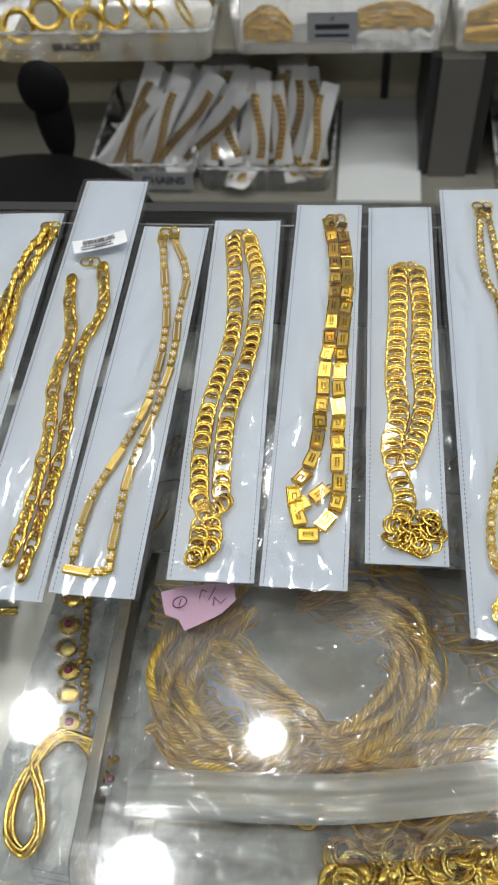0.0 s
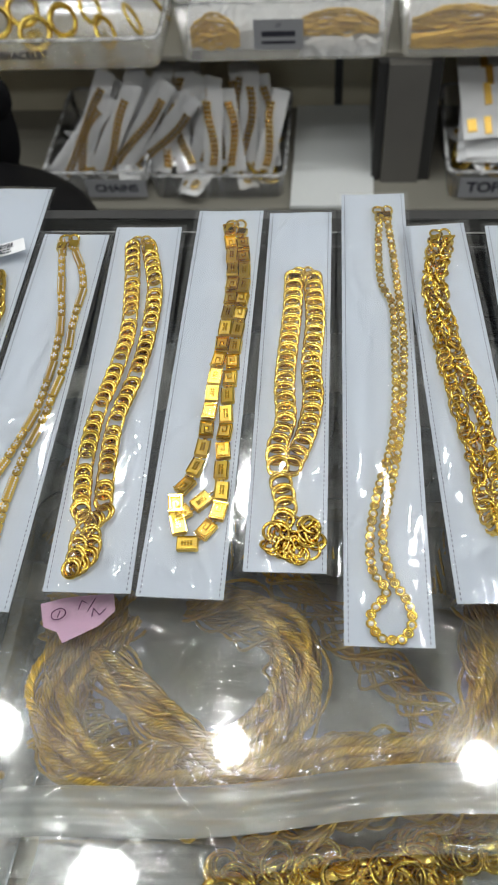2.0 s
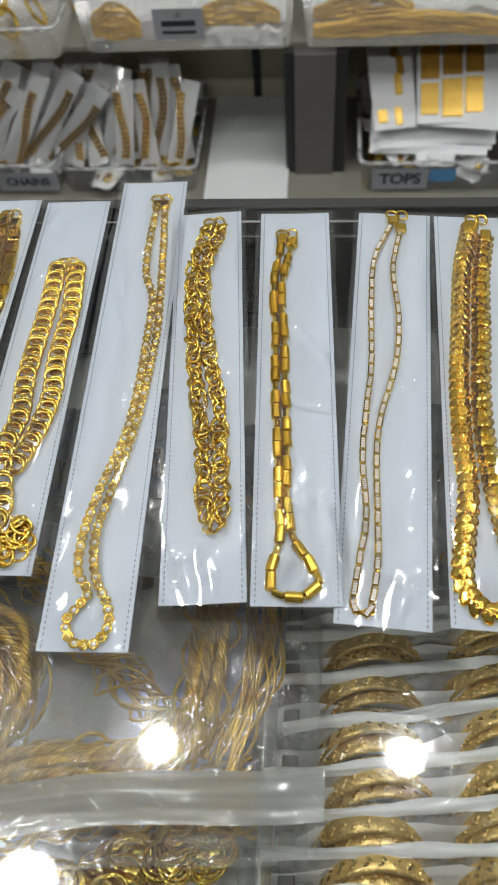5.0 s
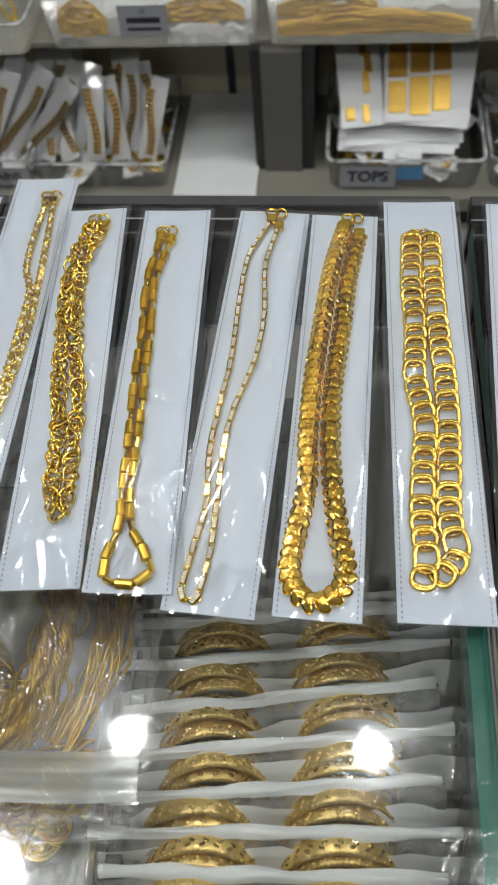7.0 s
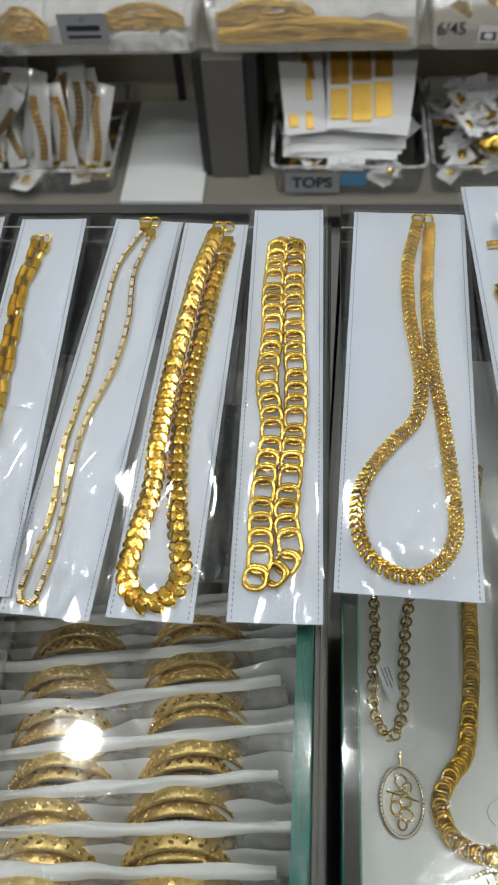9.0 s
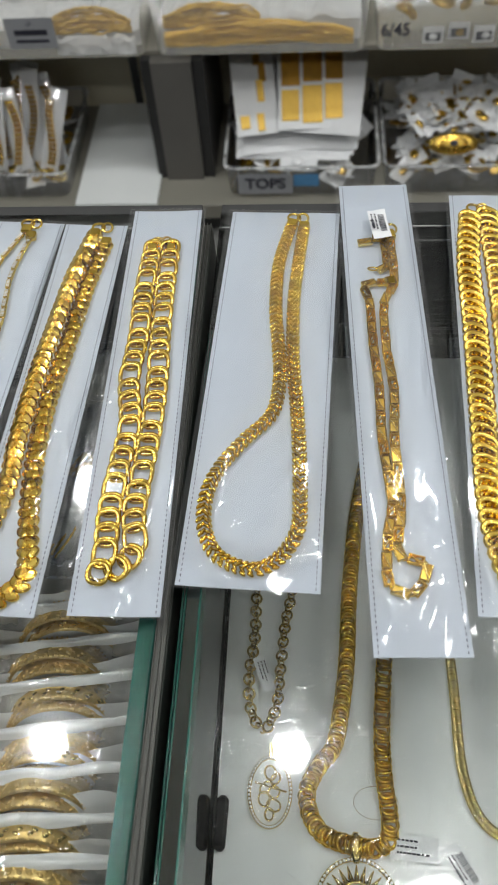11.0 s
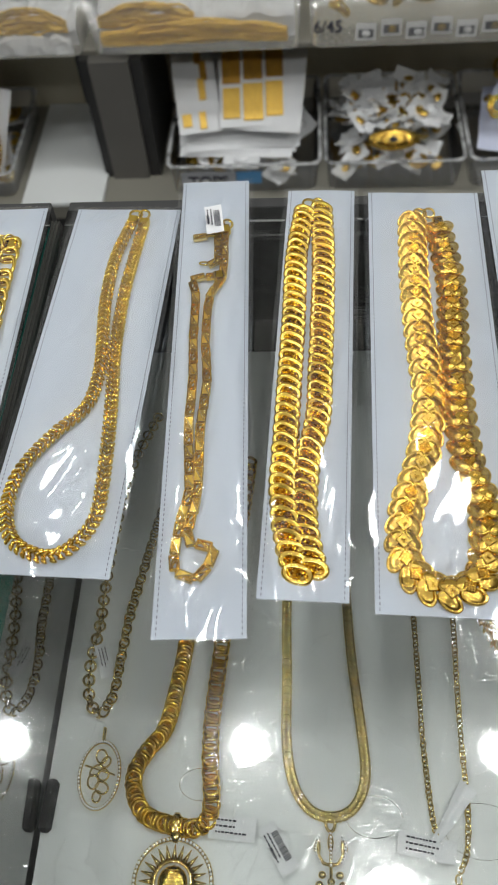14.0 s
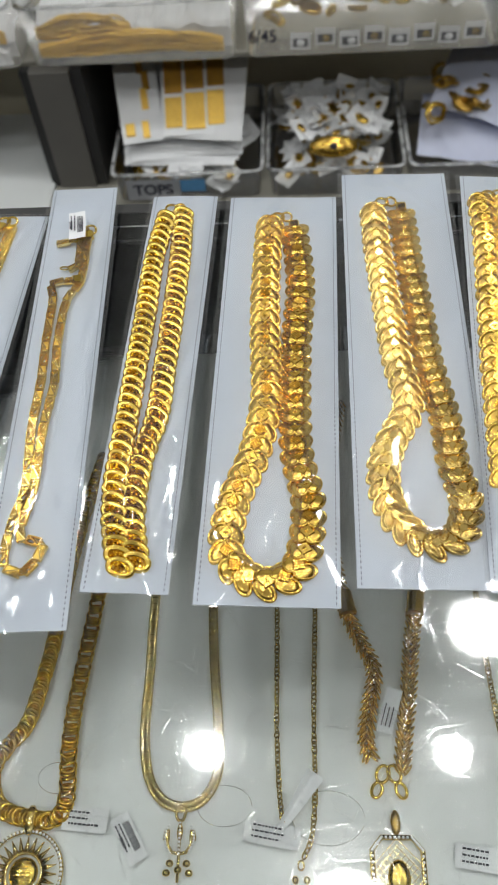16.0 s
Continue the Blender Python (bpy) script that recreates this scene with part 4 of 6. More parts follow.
def price_tag(x, y, z, w, h, turn, seed, code="", barcode=True, lean=0.0):
    t = thing("price_tag", pose(x, y, z, lean, 0, turn), "small white printed price tag", "price tag", "price tags")
    rnd = random.Random(seed)

    def bend(u, v, w, l):
        return Vector((u * w / 2, (v - 0.5) * l, 0.0015 * u * u + 0.0005 * math.sin(v * 4 + seed)))

    part("label", sheet(8, 4, bend, w, h), PAPER, t, smooth=True)
    if barcode:
        bm = bmesh.new()
        xx = -w * 0.32
        while xx < w * 0.28:
            b = rnd.choice((0.0003, 0.0005, 0.0008))
            zz = 0.0015 * (2 * xx / w) ** 2 + 0.0009
            box(bm, xx, xx + b, 0.0, h * 0.36, zz, zz + 0.0001)
            xx += b + rnd.choice((0.0003, 0.0005, 0.0007))
        part("barcode", bm, INK, t)
    bm = bmesh.new()
    for row in range(2 if barcode else 3):
        xx = -w * 0.36
        yy = (-0.18 - 0.2 * row if barcode else 0.25 - 0.25 * row) * h
        while xx < w * rnd.uniform(0.05, 0.36):
            b = rnd.uniform(0.001, 0.003)
            zz = 0.0015 * (2 * xx / w) ** 2 + 0.0009
            box(bm, xx, xx + b, yy, yy + h * 0.08, zz, zz + 0.0001)
            xx += b + 0.0008
    part("print", bm, INK, t)
    if code:
        lettering(code, h * 0.24, INK, t, pose(0, -h * 0.36, 0.0018))
    return t


price_tag(0.004, 0.787, TOP + 0.0115, 0.046, 0.015, 20, 3, "JS6000")
price_tag(0.803, 0.812, TOP + 0.0120, 0.032, 0.014, -82, 4, "JS4000")

# ---- inside the white tray: necklaces with pendants ----
TZ = 0.775


def tray_necklace(style, strands, z=0.0024):
    n = thing("necklace", pose(0, 0, TZ), LABELS[style], "necklace", "necklaces in the tray")
    lay_chain(n, strands, style, z)
    return n


def ring_of(bm, cx, cy, z, rx, ry, n, r):
    for i in range(n):
        a = 2 * math.pi * i / n
        lump(bm, r, r, r, rot(at=(cx + rx * math.cos(a), cy + ry * math.sin(a), z)), 6, 4)


n = tray_necklace("rolo_chain", [[(0.735, 0.748), (0.716, 0.690), (0.709, 0.620), (0.708, 0.572), (0.708, 0.539), (0.705, 0.506), (0.708, 0.480), (0.717, 0.466)],
                                 [(0.721, 0.470), (0.727, 0.485), (0.729, 0.511), (0.732, 0.549), (0.737, 0.578), (0.746, 0.631), (0.757, 0.688), (0.761, 0.719), (0.751, 0.754)]])
pend = part("pendant", boxmesh(-0.0012, 0.0012, 0.0225, 0.034, -0.001, 0.002, 0.0006), GOLD_PALE, n)
pend.location = (0.724, 0.424, 0.003)
bm = bmesh.new()
oval(bm, 0.0150, 0.0235, 0.0014, 36, 6)
part("frame", bm, GOLD_PALE, pend, smooth=True)
bm = bmesh.new()
ring_of(bm, 0, 0, 0.0016, 0.0150, 0.0235, 54, 0.0010)
part("stones", bm, CRYSTAL, pend)
bm = bmesh.new()
for cx, cy, a, b, t in ((0, 0.013, 0.004, 0.005, 20), (0.004, 0.009, 0.003, 0.004, -30), (-0.003, 0.003, 0.005, 0.003, 40), (0.003, 0.000, 0.004, 0.004, 0), (-0.004, -0.005, 0.004, 0.005, 15),
                        (0.003, -0.009, 0.005, 0.004, -20), (0.000, -0.015, 0.003, 0.004, 0)):
    oval(bm, a, b, 0.0008, 14, 5, rot(0, 0, t, (cx, cy, 0)))
rod(bm, (-0.011, 0.006, 0.001), (0.012, 0.000, 0.001), 0.0008, 6)
part("scrollwork", bm, GOLD_PALE, pend, smooth=True)

n = tray_necklace("rolo_thick", [[(0.800, 0.700), (0.790, 0.640), (0.784, 0.580), (0.781, 0.525), (0.778, 0.498), (0.771, 0.459), (0.759, 0.442), (0.751, 0.426), (0.753, 0.410), (0.763, 0.397), (0.784, 0.391),
                                  (0.802, 0.391), (0.809, 0.404), (0.806, 0.439), (0.806, 0.472), (0.810, 0.526), (0.815, 0.590), (0.822, 0.650), (0.826, 0.700)]], 0.0050)
bm = bmesh.new()
oval(bm, 0.0270, 0.0270, 0.0016, 40, 6)
oval(bm, 0.0130, 0.0130, 0.0010, 28, 6)
for i in range(24):
    a = 2 * math.pi * i / 24
    rod(bm, (0.0135 * math.cos(a), 0.0135 * math.sin(a), 0), (0.0235 * math.cos(a), 0.0235 * math.sin(a), 0), 0.0022, 5, 0.0004)
pend = part("pendant", bm, GOLD_PALE, n, "round sun pendant with rays", smooth=True)
pend.location = (0.785, 0.356, 0.003)
bm = bmesh.new()
lump(bm, 0.0105, 0.0105, 0.0034, None, 16, 8)
for i in range(-3, 4):
    box(bm, -0.006, 0.006, i * 0.0024 - 0.0005, i * 0.0024 + 0.0005, 0.0024, 0.0040, 0.0002)
part("boss", bm, GOLD_FINE, pend, smooth=True)
bm = bmesh.new()
ring_of(bm, 0, 0, 0.0018, 0.0270, 0.0270, 60, 0.0012)
part("stones", bm, CRYSTAL, pend)
bm = bmesh.new()
lump(bm, 0.0052, 0.0105, 0.0026, rot(at=(0, 0.034, 0.002)), 10, 6)
ring_of(bm, 0, 0.035, 0.0048, 0.0020, 0.0060, 8, 0.0011)
part("bail", bm, GOLD_PALE, pend, smooth=True)

n = tray_necklace("snake", [[(0.868, 0.720), (0.864, 0.640), (0.861, 0.557), (0.862, 0.499), (0.862, 0.457), (0.865, 0.432), (0.871, 0.415), (0.881, 0.404), (0.894, 0.4005), (0.907, 0.404), (0.916, 0.415), (0.920, 0.432), (0.918, 0.462),
                             (0.913, 0.509), (0.910, 0.556), (0.908, 0.640), (0.912, 0.720)]])
bm = bmesh.new()
oval(bm, 0.0032, 0.0050, 0.0012, 14, 6, rot(at=(0, 0.024, 0.001)))
rod(bm, (0, 0.020, 0), (0, -0.020, 0), 0.0011, 8)
for s in (-1, 1):
    tube(bm, [(0, -0.002, 0), (s * 0.005, -0.001, 0), (s * 0.0085, 0.004, 0), (s * 0.0080, 0.010, 0), (s * 0.0105, 0.013, 0)], 0.0012)
    lump(bm, 0.0022, 0.0048, 0.0012, rot(0, 0, s * 20, (s * 0.0095, 0.010, 0)), 8, 5)
lump(bm, 0.0024, 0.0062, 0.0014, rot(at=(0, 0.012, 0)), 8, 5)
for cx, cy in ((-0.006, -0.008), (0.006, -0.008), (0, -0.012), (-0.008, -0.014), (0.008, -0.014)):
    lump(bm, 0.0030, 0.0026, 0.0018, rot(at=(cx, cy, 0)), 8, 5)
pend = part("pendant", bm, GOLD_PALE, n, "small trident pendant", smooth=True)
pend.location = (0.894, 0.372, 0.003)
bm = bmesh.new()
for i in range(9):
    f = i / 8
    for x, y in ((0.0, -0.002 + 0.020 * f), (-0.0075 - 0.003 * math.sin(3 * f), 0.000 + 0.016 * f), (0.0075 + 0.003 * math.sin(3 * f), 0.000 + 0.016 * f)):
        lump(bm, 0.0010, 0.0010, 0.0010, rot(at=(x, y, 0.0014)), 6, 4)
part("stones", bm, CRYSTAL, pend)

n = tray_necklace("fine", [[(0.958, 0.700), (0.962, 0.620), (0.963, 0.549), (0.963, 0.495), (0.963, 0.452), (0.966, 0.401), (0.972, 0.380)],
                           [(0.996, 0.700), (0.995, 0.620), (0.994, 0.549), (0.992, 0.495), (0.991, 0.453), (0.991, 0.413), (0.988, 0.383), (0.981, 0.367)]])
bm = bmesh.new()
oval(bm, 0.0020, 0.0030, 0.0007, 12, 5, rot(at=(0, 0.012, 0)))
for cx, cy in ((-0.004, 0.003), (0.004, 0.003), (0, -0.003), (-0.006, -0.004), (0.006, -0.004)):
    lump(bm, 0.0026, 0.0030, 0.0016, rot(at=(cx, cy, 0)), 8, 5)
pend = part("pendant", bm, GOLD_PALE, n, "small figured pendant", smooth=True)
pend.location = (0.980, 0.352, 0.003)

n = tray_necklace("braid_under", [[(1.022, 0.760), (1.012, 0.700), (1.008, 0.640), (1.012, 0.590), (1.020, 0.549), (1.030, 0.523), (1.039, 0.500), (1.034, 0.474), (1.030, 0.449), (1.033, 0.432)],
                                  [(1.055, 0.428), (1.058, 0.449), (1.064, 0.482), (1.069, 0.518), (1.076, 0.556), (1.084, 0.610), (1.090, 0.680), (1.092, 0.760)]], 0.0040)
for x, y, t in ((1.019, 0.556, 10), (1.0755, 0.556, -8)):
    bm = bmesh.new()
    rod(bm, (0, -0.009, 0), (0, 0.009, 0), 0.0068, 14)
    rod(bm, (0, -0.010, 0), (0, -0.007, 0), 0.0074, 14)
    ob = part("collar", bm, GOLD_DEEP, n, "engraved gold collar")
    ob.matrix_local = pose(x, y, 0.007, 0, 0, t)
for x, t in ((1.038, -24), (1.051, 20)):
    bm = bmesh.new()
    oval(bm, 0.0045, 0.0062, 0.0012, 16, 6, rot(at=(0, 0.006, 0)))
    oval(bm, 0.0036, 0.0055, 0.0012, 16, 6, rot(at=(0, -0.006, 0)))
    ob = part("hook", bm, GOLD, n, smooth=True)
    ob.matrix_local = pose(x, 0.419, 0.003, 0, 0, t)
bm = bmesh.new()
rim = [(0.0175, 0.0135), (0.0105, 0.0215), (-0.0105, 0.0215), (-0.0175, 0.0135), (-0.0175, -0.0135), (-0.0105, -0.0215), (0.0105, -0.0215), (0.0175, -0.0135)]
tube(bm, [(x, y, 0.0004) for x, y in rim], 0.0019, 8, True)
for i in range(-4, 5):
    box(bm, -0.021, 0.021, i * 0.006 - 0.0004, i * 0.006 + 0.0004, -0.0006, 0.0008, 0.0, rot(0, 0, 45) @ Matrix.Scale(0.62, 4))
    box(bm, -0.021, 0.021, i * 0.006 - 0.0004, i * 0.006 + 0.0004, -0.0006, 0.0008, 0.0, rot(0, 0, -45) @ Matrix.Scale(0.62, 4))
pend = part("pendant", bm, GOLD_PALE, n, "rectangular pendant with a lattice frame")
pend.location = (1.047, 0.361, 0.003)
bm = bmesh.new()
for (xa, ya), (xb, yb) in zip(rim, rim[1:] + rim[:1]):
    for i in range(7):
        lump(bm, 0.0011, 0.0011, 0.0011, rot(at=(xa + (xb - xa) * i / 7, ya + (yb - ya) * i / 7, 0.0022)), 6, 4)
part("stones", bm, CRYSTAL, pend)
bm = bmesh.new()
lump(bm, 0.0080, 0.0120, 0.0034, rot(at=(0, -0.004, 0.002)), 12, 7)
lump(bm, 0.0110, 0.0060, 0.0026, rot(at=(0, -0.013, 0.002)), 12, 7)
part("relief", bm, GOLD_FINE, pend, smooth=True)
bm = bmesh.new()
lump(bm, 0.0036, 0.0085, 0.0022, rot(at=(0, 0.031, 0.001)), 10, 6)
part("bail", bm, GOLD_DEEP, pend, smooth=True)

n = tray_necklace("fine", [[(1.128, 0.640), (1.126, 0.560), (1.128, 0.480), (1.134, 0.400)], [(1.160, 0.640), (1.158, 0.560), (1.158, 0.480), (1.156, 0.400)]])

price_tag(0.825, 0.391, TZ + 0.004, 0.033, 0.016, -4, 11, "", False)
price_tag(0.858, 0.379, TZ + 0.004, 0.034, 0.014, -58, 12, "JS950")
price_tag(0.960, 0.383, TZ + 0.005, 0.040, 0.015, -9, 13, "", False)
price_tag(1.103, 0.370, TZ + 0.004, 0.034, 0.016, -8, 14, "", False)
price_tag(1.048, 0.468, TZ + 0.010, 0.034, 0.012, 72, 15, "", False)
price_tag(0.717, 0.508, TZ + 0.008, 0.028, 0.010, -70, 16, "", False)


def slip(x, y, w, l, turn, seed):
    t = thing("paper_slip", pose(x, y, TZ + 0.006, 12, 14, turn), "small folded white paper slip tied to a chain", "paper slip")
    part("fold", sheet(6, 8, lambda u, v, w, l: Vector((u * w / 2 * (0.4 + 0.6 * v), (v - 0.5) * l, 0.004 * abs(u) + 0.002 * math.sin(v * 5))), w, l), PAPER, t, smooth=True)


slip(0.978, 0.405, 0.014, 0.046, -34, 1)
clip = thing("hair_clip", pose(0.690, 0.402, TZ, 0, 0, -2), "small black plastic clip lying in the white tray", "clip")
part("body", boxmesh(-0.0042, 0.0042, -0.018, 0.018, 0.0, 0.008, 0.0025), BLACKPLASTIC, clip)
part("jaw", boxmesh(-0.0030, 0.0030, -0.0165, 0.0165, 0.0085, 0.0105, 0.0008), BLACKPLASTIC, clip)

# loose nylon thread loops on the tray
for k, (x, y, r) in enumerate(((0.925, 0.402, 0.020), (0.800, 0.420, 0.016), (1.000, 0.395, 0.026))):
    bm = bmesh.new()
    tube(bm, [(r * math.cos(a / 20 * 6.0), r * 0.7 * math.sin(a / 20 * 6.0), 0.0004) for a in range(21)], 0.00025, 4)
    th = part("thread", bm, SEAL)
    th.location = (x, y, TZ + 0.0003)
    tagged(th, "loop of clear nylon thread on the tray", "thread", "thread loops")

# ---- inside the packed counter ----
FZ = 0.815


def crinkle(w, l, seed, rise, fine=1.0, creases=0, cell=0.0022):
    rnd = random.Random(int(seed * 10))
    lines = [(rnd.uniform(-0.5, 0.5) * w, rnd.uniform(0.05, 1.0) * l, rnd.choice((1.45, 1.6, 1.75, 0.9, 2.3, 0.15)) + rnd.uniform(-0.15, 0.15), rnd.uniform(0.012, 0.045), rnd.uniform(0.0018, 0.0050)) for k in range(creases)]

    def h(u, v, ww, ll):
        p = Vector((u * 2.4 + seed, v * 3.1, seed * 0.7))
        z = rise * (1 - abs(u) ** 6) * (1 - abs(2 * v - 1) ** 4)
        z += fine * (0.0035 * noise.noise(p * 1.7) + 0.0036 * abs(noise.noise(p * 4.1)) + 0.0018 * abs(noise.noise(p * 9.7)) + 0.0010 * abs(noise.noise(p * 21)))
        for cx, cy, ca, cl, ch in lines:
            ex, ey = u * ww / 2 - cx, v * ll - cy
            along = ex * math.cos(ca) + ey * math.sin(ca)
            if abs(along) < cl:
                off = ey * math.cos(ca) - ex * math.sin(ca) + 0.003 * math.sin(along * 60 + cx * 90)
                if abs(off) < 0.008:
                    z += ch * math.exp(-(off / 0.0016) ** 2) * (1 - (along / cl) ** 2)
        e = 0.004 * noise.noise(p * 2.2)
        return Vector((u * ww / 2 + e, v * ll + e, max(z, 0.0)))
    return sheet(max(30, int(w / cell)), max(24, int(l / cell)), h, w, l)


def bundle(name, path, count, radius, wire, mat, label, z, twist=5.0, seed=1, closed=False):
    """A loose skein: many fine rope strands wound round one line."""
    t = thing(name, pose(0, 0, 0), label, "gold chain", "bagged chain skeins")
    rnd = random.Random(seed)
    steps = glide([(x, y, 0) for x, y in path], 0.0030 if wire < 0.0025 else 0.006)
    for k in range(count):
        a0, rr = (rnd.uniform(0, 6.28) if radius > 0.01 else 6.28 * k / count), radius * math.sqrt(rnd.random())
        tw = twist * (rnd.uniform(0.5, 1.4) if radius > 0.01 else 1.0)
        drift = rnd.uniform(0, 9)
        pts = []
        for i, (p, d) in enumerate(steps):
            s = Vector((d.y, -d.x, 0))
            a = a0 + tw * i / len(steps) * 6.28
            r2 = rr * (0.75 + 0.5 * noise.noise(Vector((i * 0.08, drift, seed)))) if radius > 0.01 else radius * 0.8
            w = (0.016 if radius > 0.01 else 0.001) * noise.noise(Vector((i * 0.04, drift, seed + 3)))
            pts.append(p + s * (r2 * math.cos(a) + w) + Vector((0, 0, z + r2 * 0.62 * math.sin(a))))
        bm = bmesh.new()
        tube(bm, pts, wire, 5, False, 0.16)
        part("strand", bm, mat, t, smooth=True)
    return t


RING = [(0.150, 0.500), (0.123, 0.470), (0.112, 0.440), (0.131, 0.402), (0.164, 0.391), (0.206, 0.404), (0.247, 0.417), (0.270, 0.450), (0.264, 0.485), (0.232, 0.505), (0.190, 0.512)]
bundle("chain_skein", RING, 52, 0.021, 0.0013, GOLD_ROPE, "loose coil of fine gold rope chains in a bag", 0.893, 3.0, 4)
HANK = [(0.142, 0.462), (0.165, 0.440), (0.190, 0.420), (0.225, 0.402), (0.262, 0.401), (0.304, 0.409), (0.352, 0.418), (0.384, 0.440), (0.394, 0.485), (0.400, 0.540), (0.402, 0.600)]
bundle("chain_skein", HANK, 40, 0.017, 0.0014, GOLD_ROPE, "long twisted hank of fine gold rope chains", 0.896, 5.0, 8)
bundle("chain_skein", [(0.400, 0.420), (0.418, 0.460), (0.425, 0.520), (0.420, 0.600)], 24, 0.017, 0.0011, GOLD_ROPE, "bunch of thin straight gold rope chains", 0.885, 1.0, 15)
bundle("chain_skein", [(0.100, 0.425), (0.150, 0.398), (0.220, 0.388), (0.290, 0.392), (0.360, 0.400), (0.425, 0.410)], 30, 0.024, 0.0013, GOLD_ROPE, "lower layer of fine gold rope chains in a bag", 0.868, 4.0, 41)
bundle("chain_skein", [(0.095, 0.520), (0.105, 0.470), (0.118, 0.430), (0.160, 0.405)], 24, 0.022, 0.0013, GOLD_ROPE, "lower layer of fine gold rope chains in a bag", 0.868, 3.0, 43)
bundle("chain_skein", [(0.250, 0.560), (0.290, 0.510), (0.330, 0.480), (0.385, 0.430)], 14, 0.020, 0.0013, GOLD_ROPE, "lower layer of fine gold rope chains in a bag", 0.862, 3.0, 45)

for k, (dx, dy, path) in enumerate(((0.006, 0.004, RING), (-0.010, 0.002, RING), (0.000, -0.010, RING), (0.012, -0.006, RING), (0.0, 0.008, HANK), (0.004, -0.008, HANK), (-0.006, 0.000, HANK))):
    bundle("twisted_rope", [(x + dx + 0.004 * math.sin(5 * i + k), y + dy + 0.004 * math.cos(4 * i + k)) for i, (x, y) in enumerate(path)], 5, 0.0030, 0.0013, GOLD_ROPE, "tightly twisted gold rope chain in a bag", 0.908 + 0.002 * (k % 3), 26.0, 60 + k)

bag = thing("plastic_bag", pose(0.278, 0.372, 0.905), "large clear crinkled plastic bag of gold rope chains under the glass", "plastic bag")
part("film", crinkle(0.37, 0.150, 3.1, 0.020, 0.7, 34, 0.0014), BAG, bag, "clear crinkled film", smooth=True)


def band(u, v, w, l):
    pleat = 0.0020 * math.cos(v * 9 + 0.8 * math.sin(u * 3)) + 0.0004 * math.cos(v * 31 + u * 2)
    return Vector((u * w / 2, v * l + 0.022 * u + 0.003 * math.sin(u * 5), 0.006 * math.sin(v * 3.1) + pleat + 0.0012 * noise.noise(Vector((u * 9, v * 2, 2)))))


ob = part("seal_strip", sheet(90, 20, band, 0.365, 0.028), FOLD, bag, "clear folded bag opening", smooth=True)
ob.location = (0.005, -0.005, 0.020)
ob = part("under_fold", sheet(90, 14, lambda u, v, w, l: band(u, v, w, l) + Vector((0.004, 0, 0.002 * math.sin(u * 11))), 0.350, 0.020), BAG, bag, "clear lower fold of the bag", smooth=True)
ob.location = (0.000, -0.024, 0.008)
note = thing("paper_note", pose(0.128, 0.481, 0.9335, 0, 0, 8), "pink handwritten paper note beneath the bag film", "note")
bm = bmesh.new()
rnd = random.Random(2)
ring = [(-0.026, 0.010), (-0.010, 0.013), (0.008, 0.0125), (0.023, 0.012), (0.024, 0.000), (0.014, -0.009), (0.004, -0.013), (-0.010, -0.018), (-0.014, -0.010), (-0.023, -0.006)]
vs = [bm.verts.new((x, y, 0.0012 * math.sin(x * 90))) for x, y in ring]
bm.faces.new(vs)
ext = bmesh.ops.extrude_face_region(bm, geom=bm.faces[:])
for v in ext["geom"]:
    if isinstance(v, bmesh.types.BMVert):
        v.co.z += 0.0004
part("sheet", bm, PINK, note)
bm = bmesh.new()
oval(bm, 0.0048, 0.0036, 0.00035, 16, 4, rot(0, 0, 20, (-0.013, 0.001, 0.0018)))
for x0, y0, x1, y1 in ((-0.0135, -0.0015, -0.012, 0.003), (0.000, 0.003, 0.002, 0.009), (0.002, 0.009, 0.005, 0.007), (0.006, 0.001, 0.011, 0.010), (0.009, -0.003, 0.010, 0.003), (0.010, 0.003, 0.014, -0.002), (0.014, -0.002, 0.018, 0.002)):
    rod(bm, (x0, y0, 0.0018), (x1, y1, 0.0018), 0.00035, 5)
part("handwriting", bm, PURPLE, note, "purple pen strokes")

# hoops and leaf discs spilling below the bag
hoops = thing("hoop_chain", pose(0, 0, 0.852), "pile of gold hoop and leaf chain in a pouch", "gold chain")
rnd = random.Random(12)
trail = glide([(0.225, 0.345, 0), (0.285, 0.350, 0), (0.335, 0.358, 0), (0.405, 0.384, 0)], 0.0021)
for i, (spot, way) in enumerate(trail):
    bm = bmesh.new()
    r = rnd.uniform(0.0085, 0.0120)
    oval(bm, r, r * rnd.uniform(0.7, 1.0), rnd.uniform(0.0013, 0.0024), 22, 6)
    oval(bm, r * 0.78, r * 0.70, 0.0011, 20, 6, rot(at=(0, 0.0008, 0.0006)))
    if i % 3 == 0:
        lump(bm, r * 0.95, r * 0.55, 0.0022, None, 14, 6)
    ob = part("hoop", bm, GOLD_FINE if i % 3 == 0 else GOLD, hoops, smooth=True)
    ob.matrix_local = pose(spot.x, spot.y + rnd.uniform(-0.015, 0.013), rnd.uniform(0.004, 0.012), rnd.uniform(-20, 20), rnd.uniform(-20, 20), rnd.uniform(-40, 40))


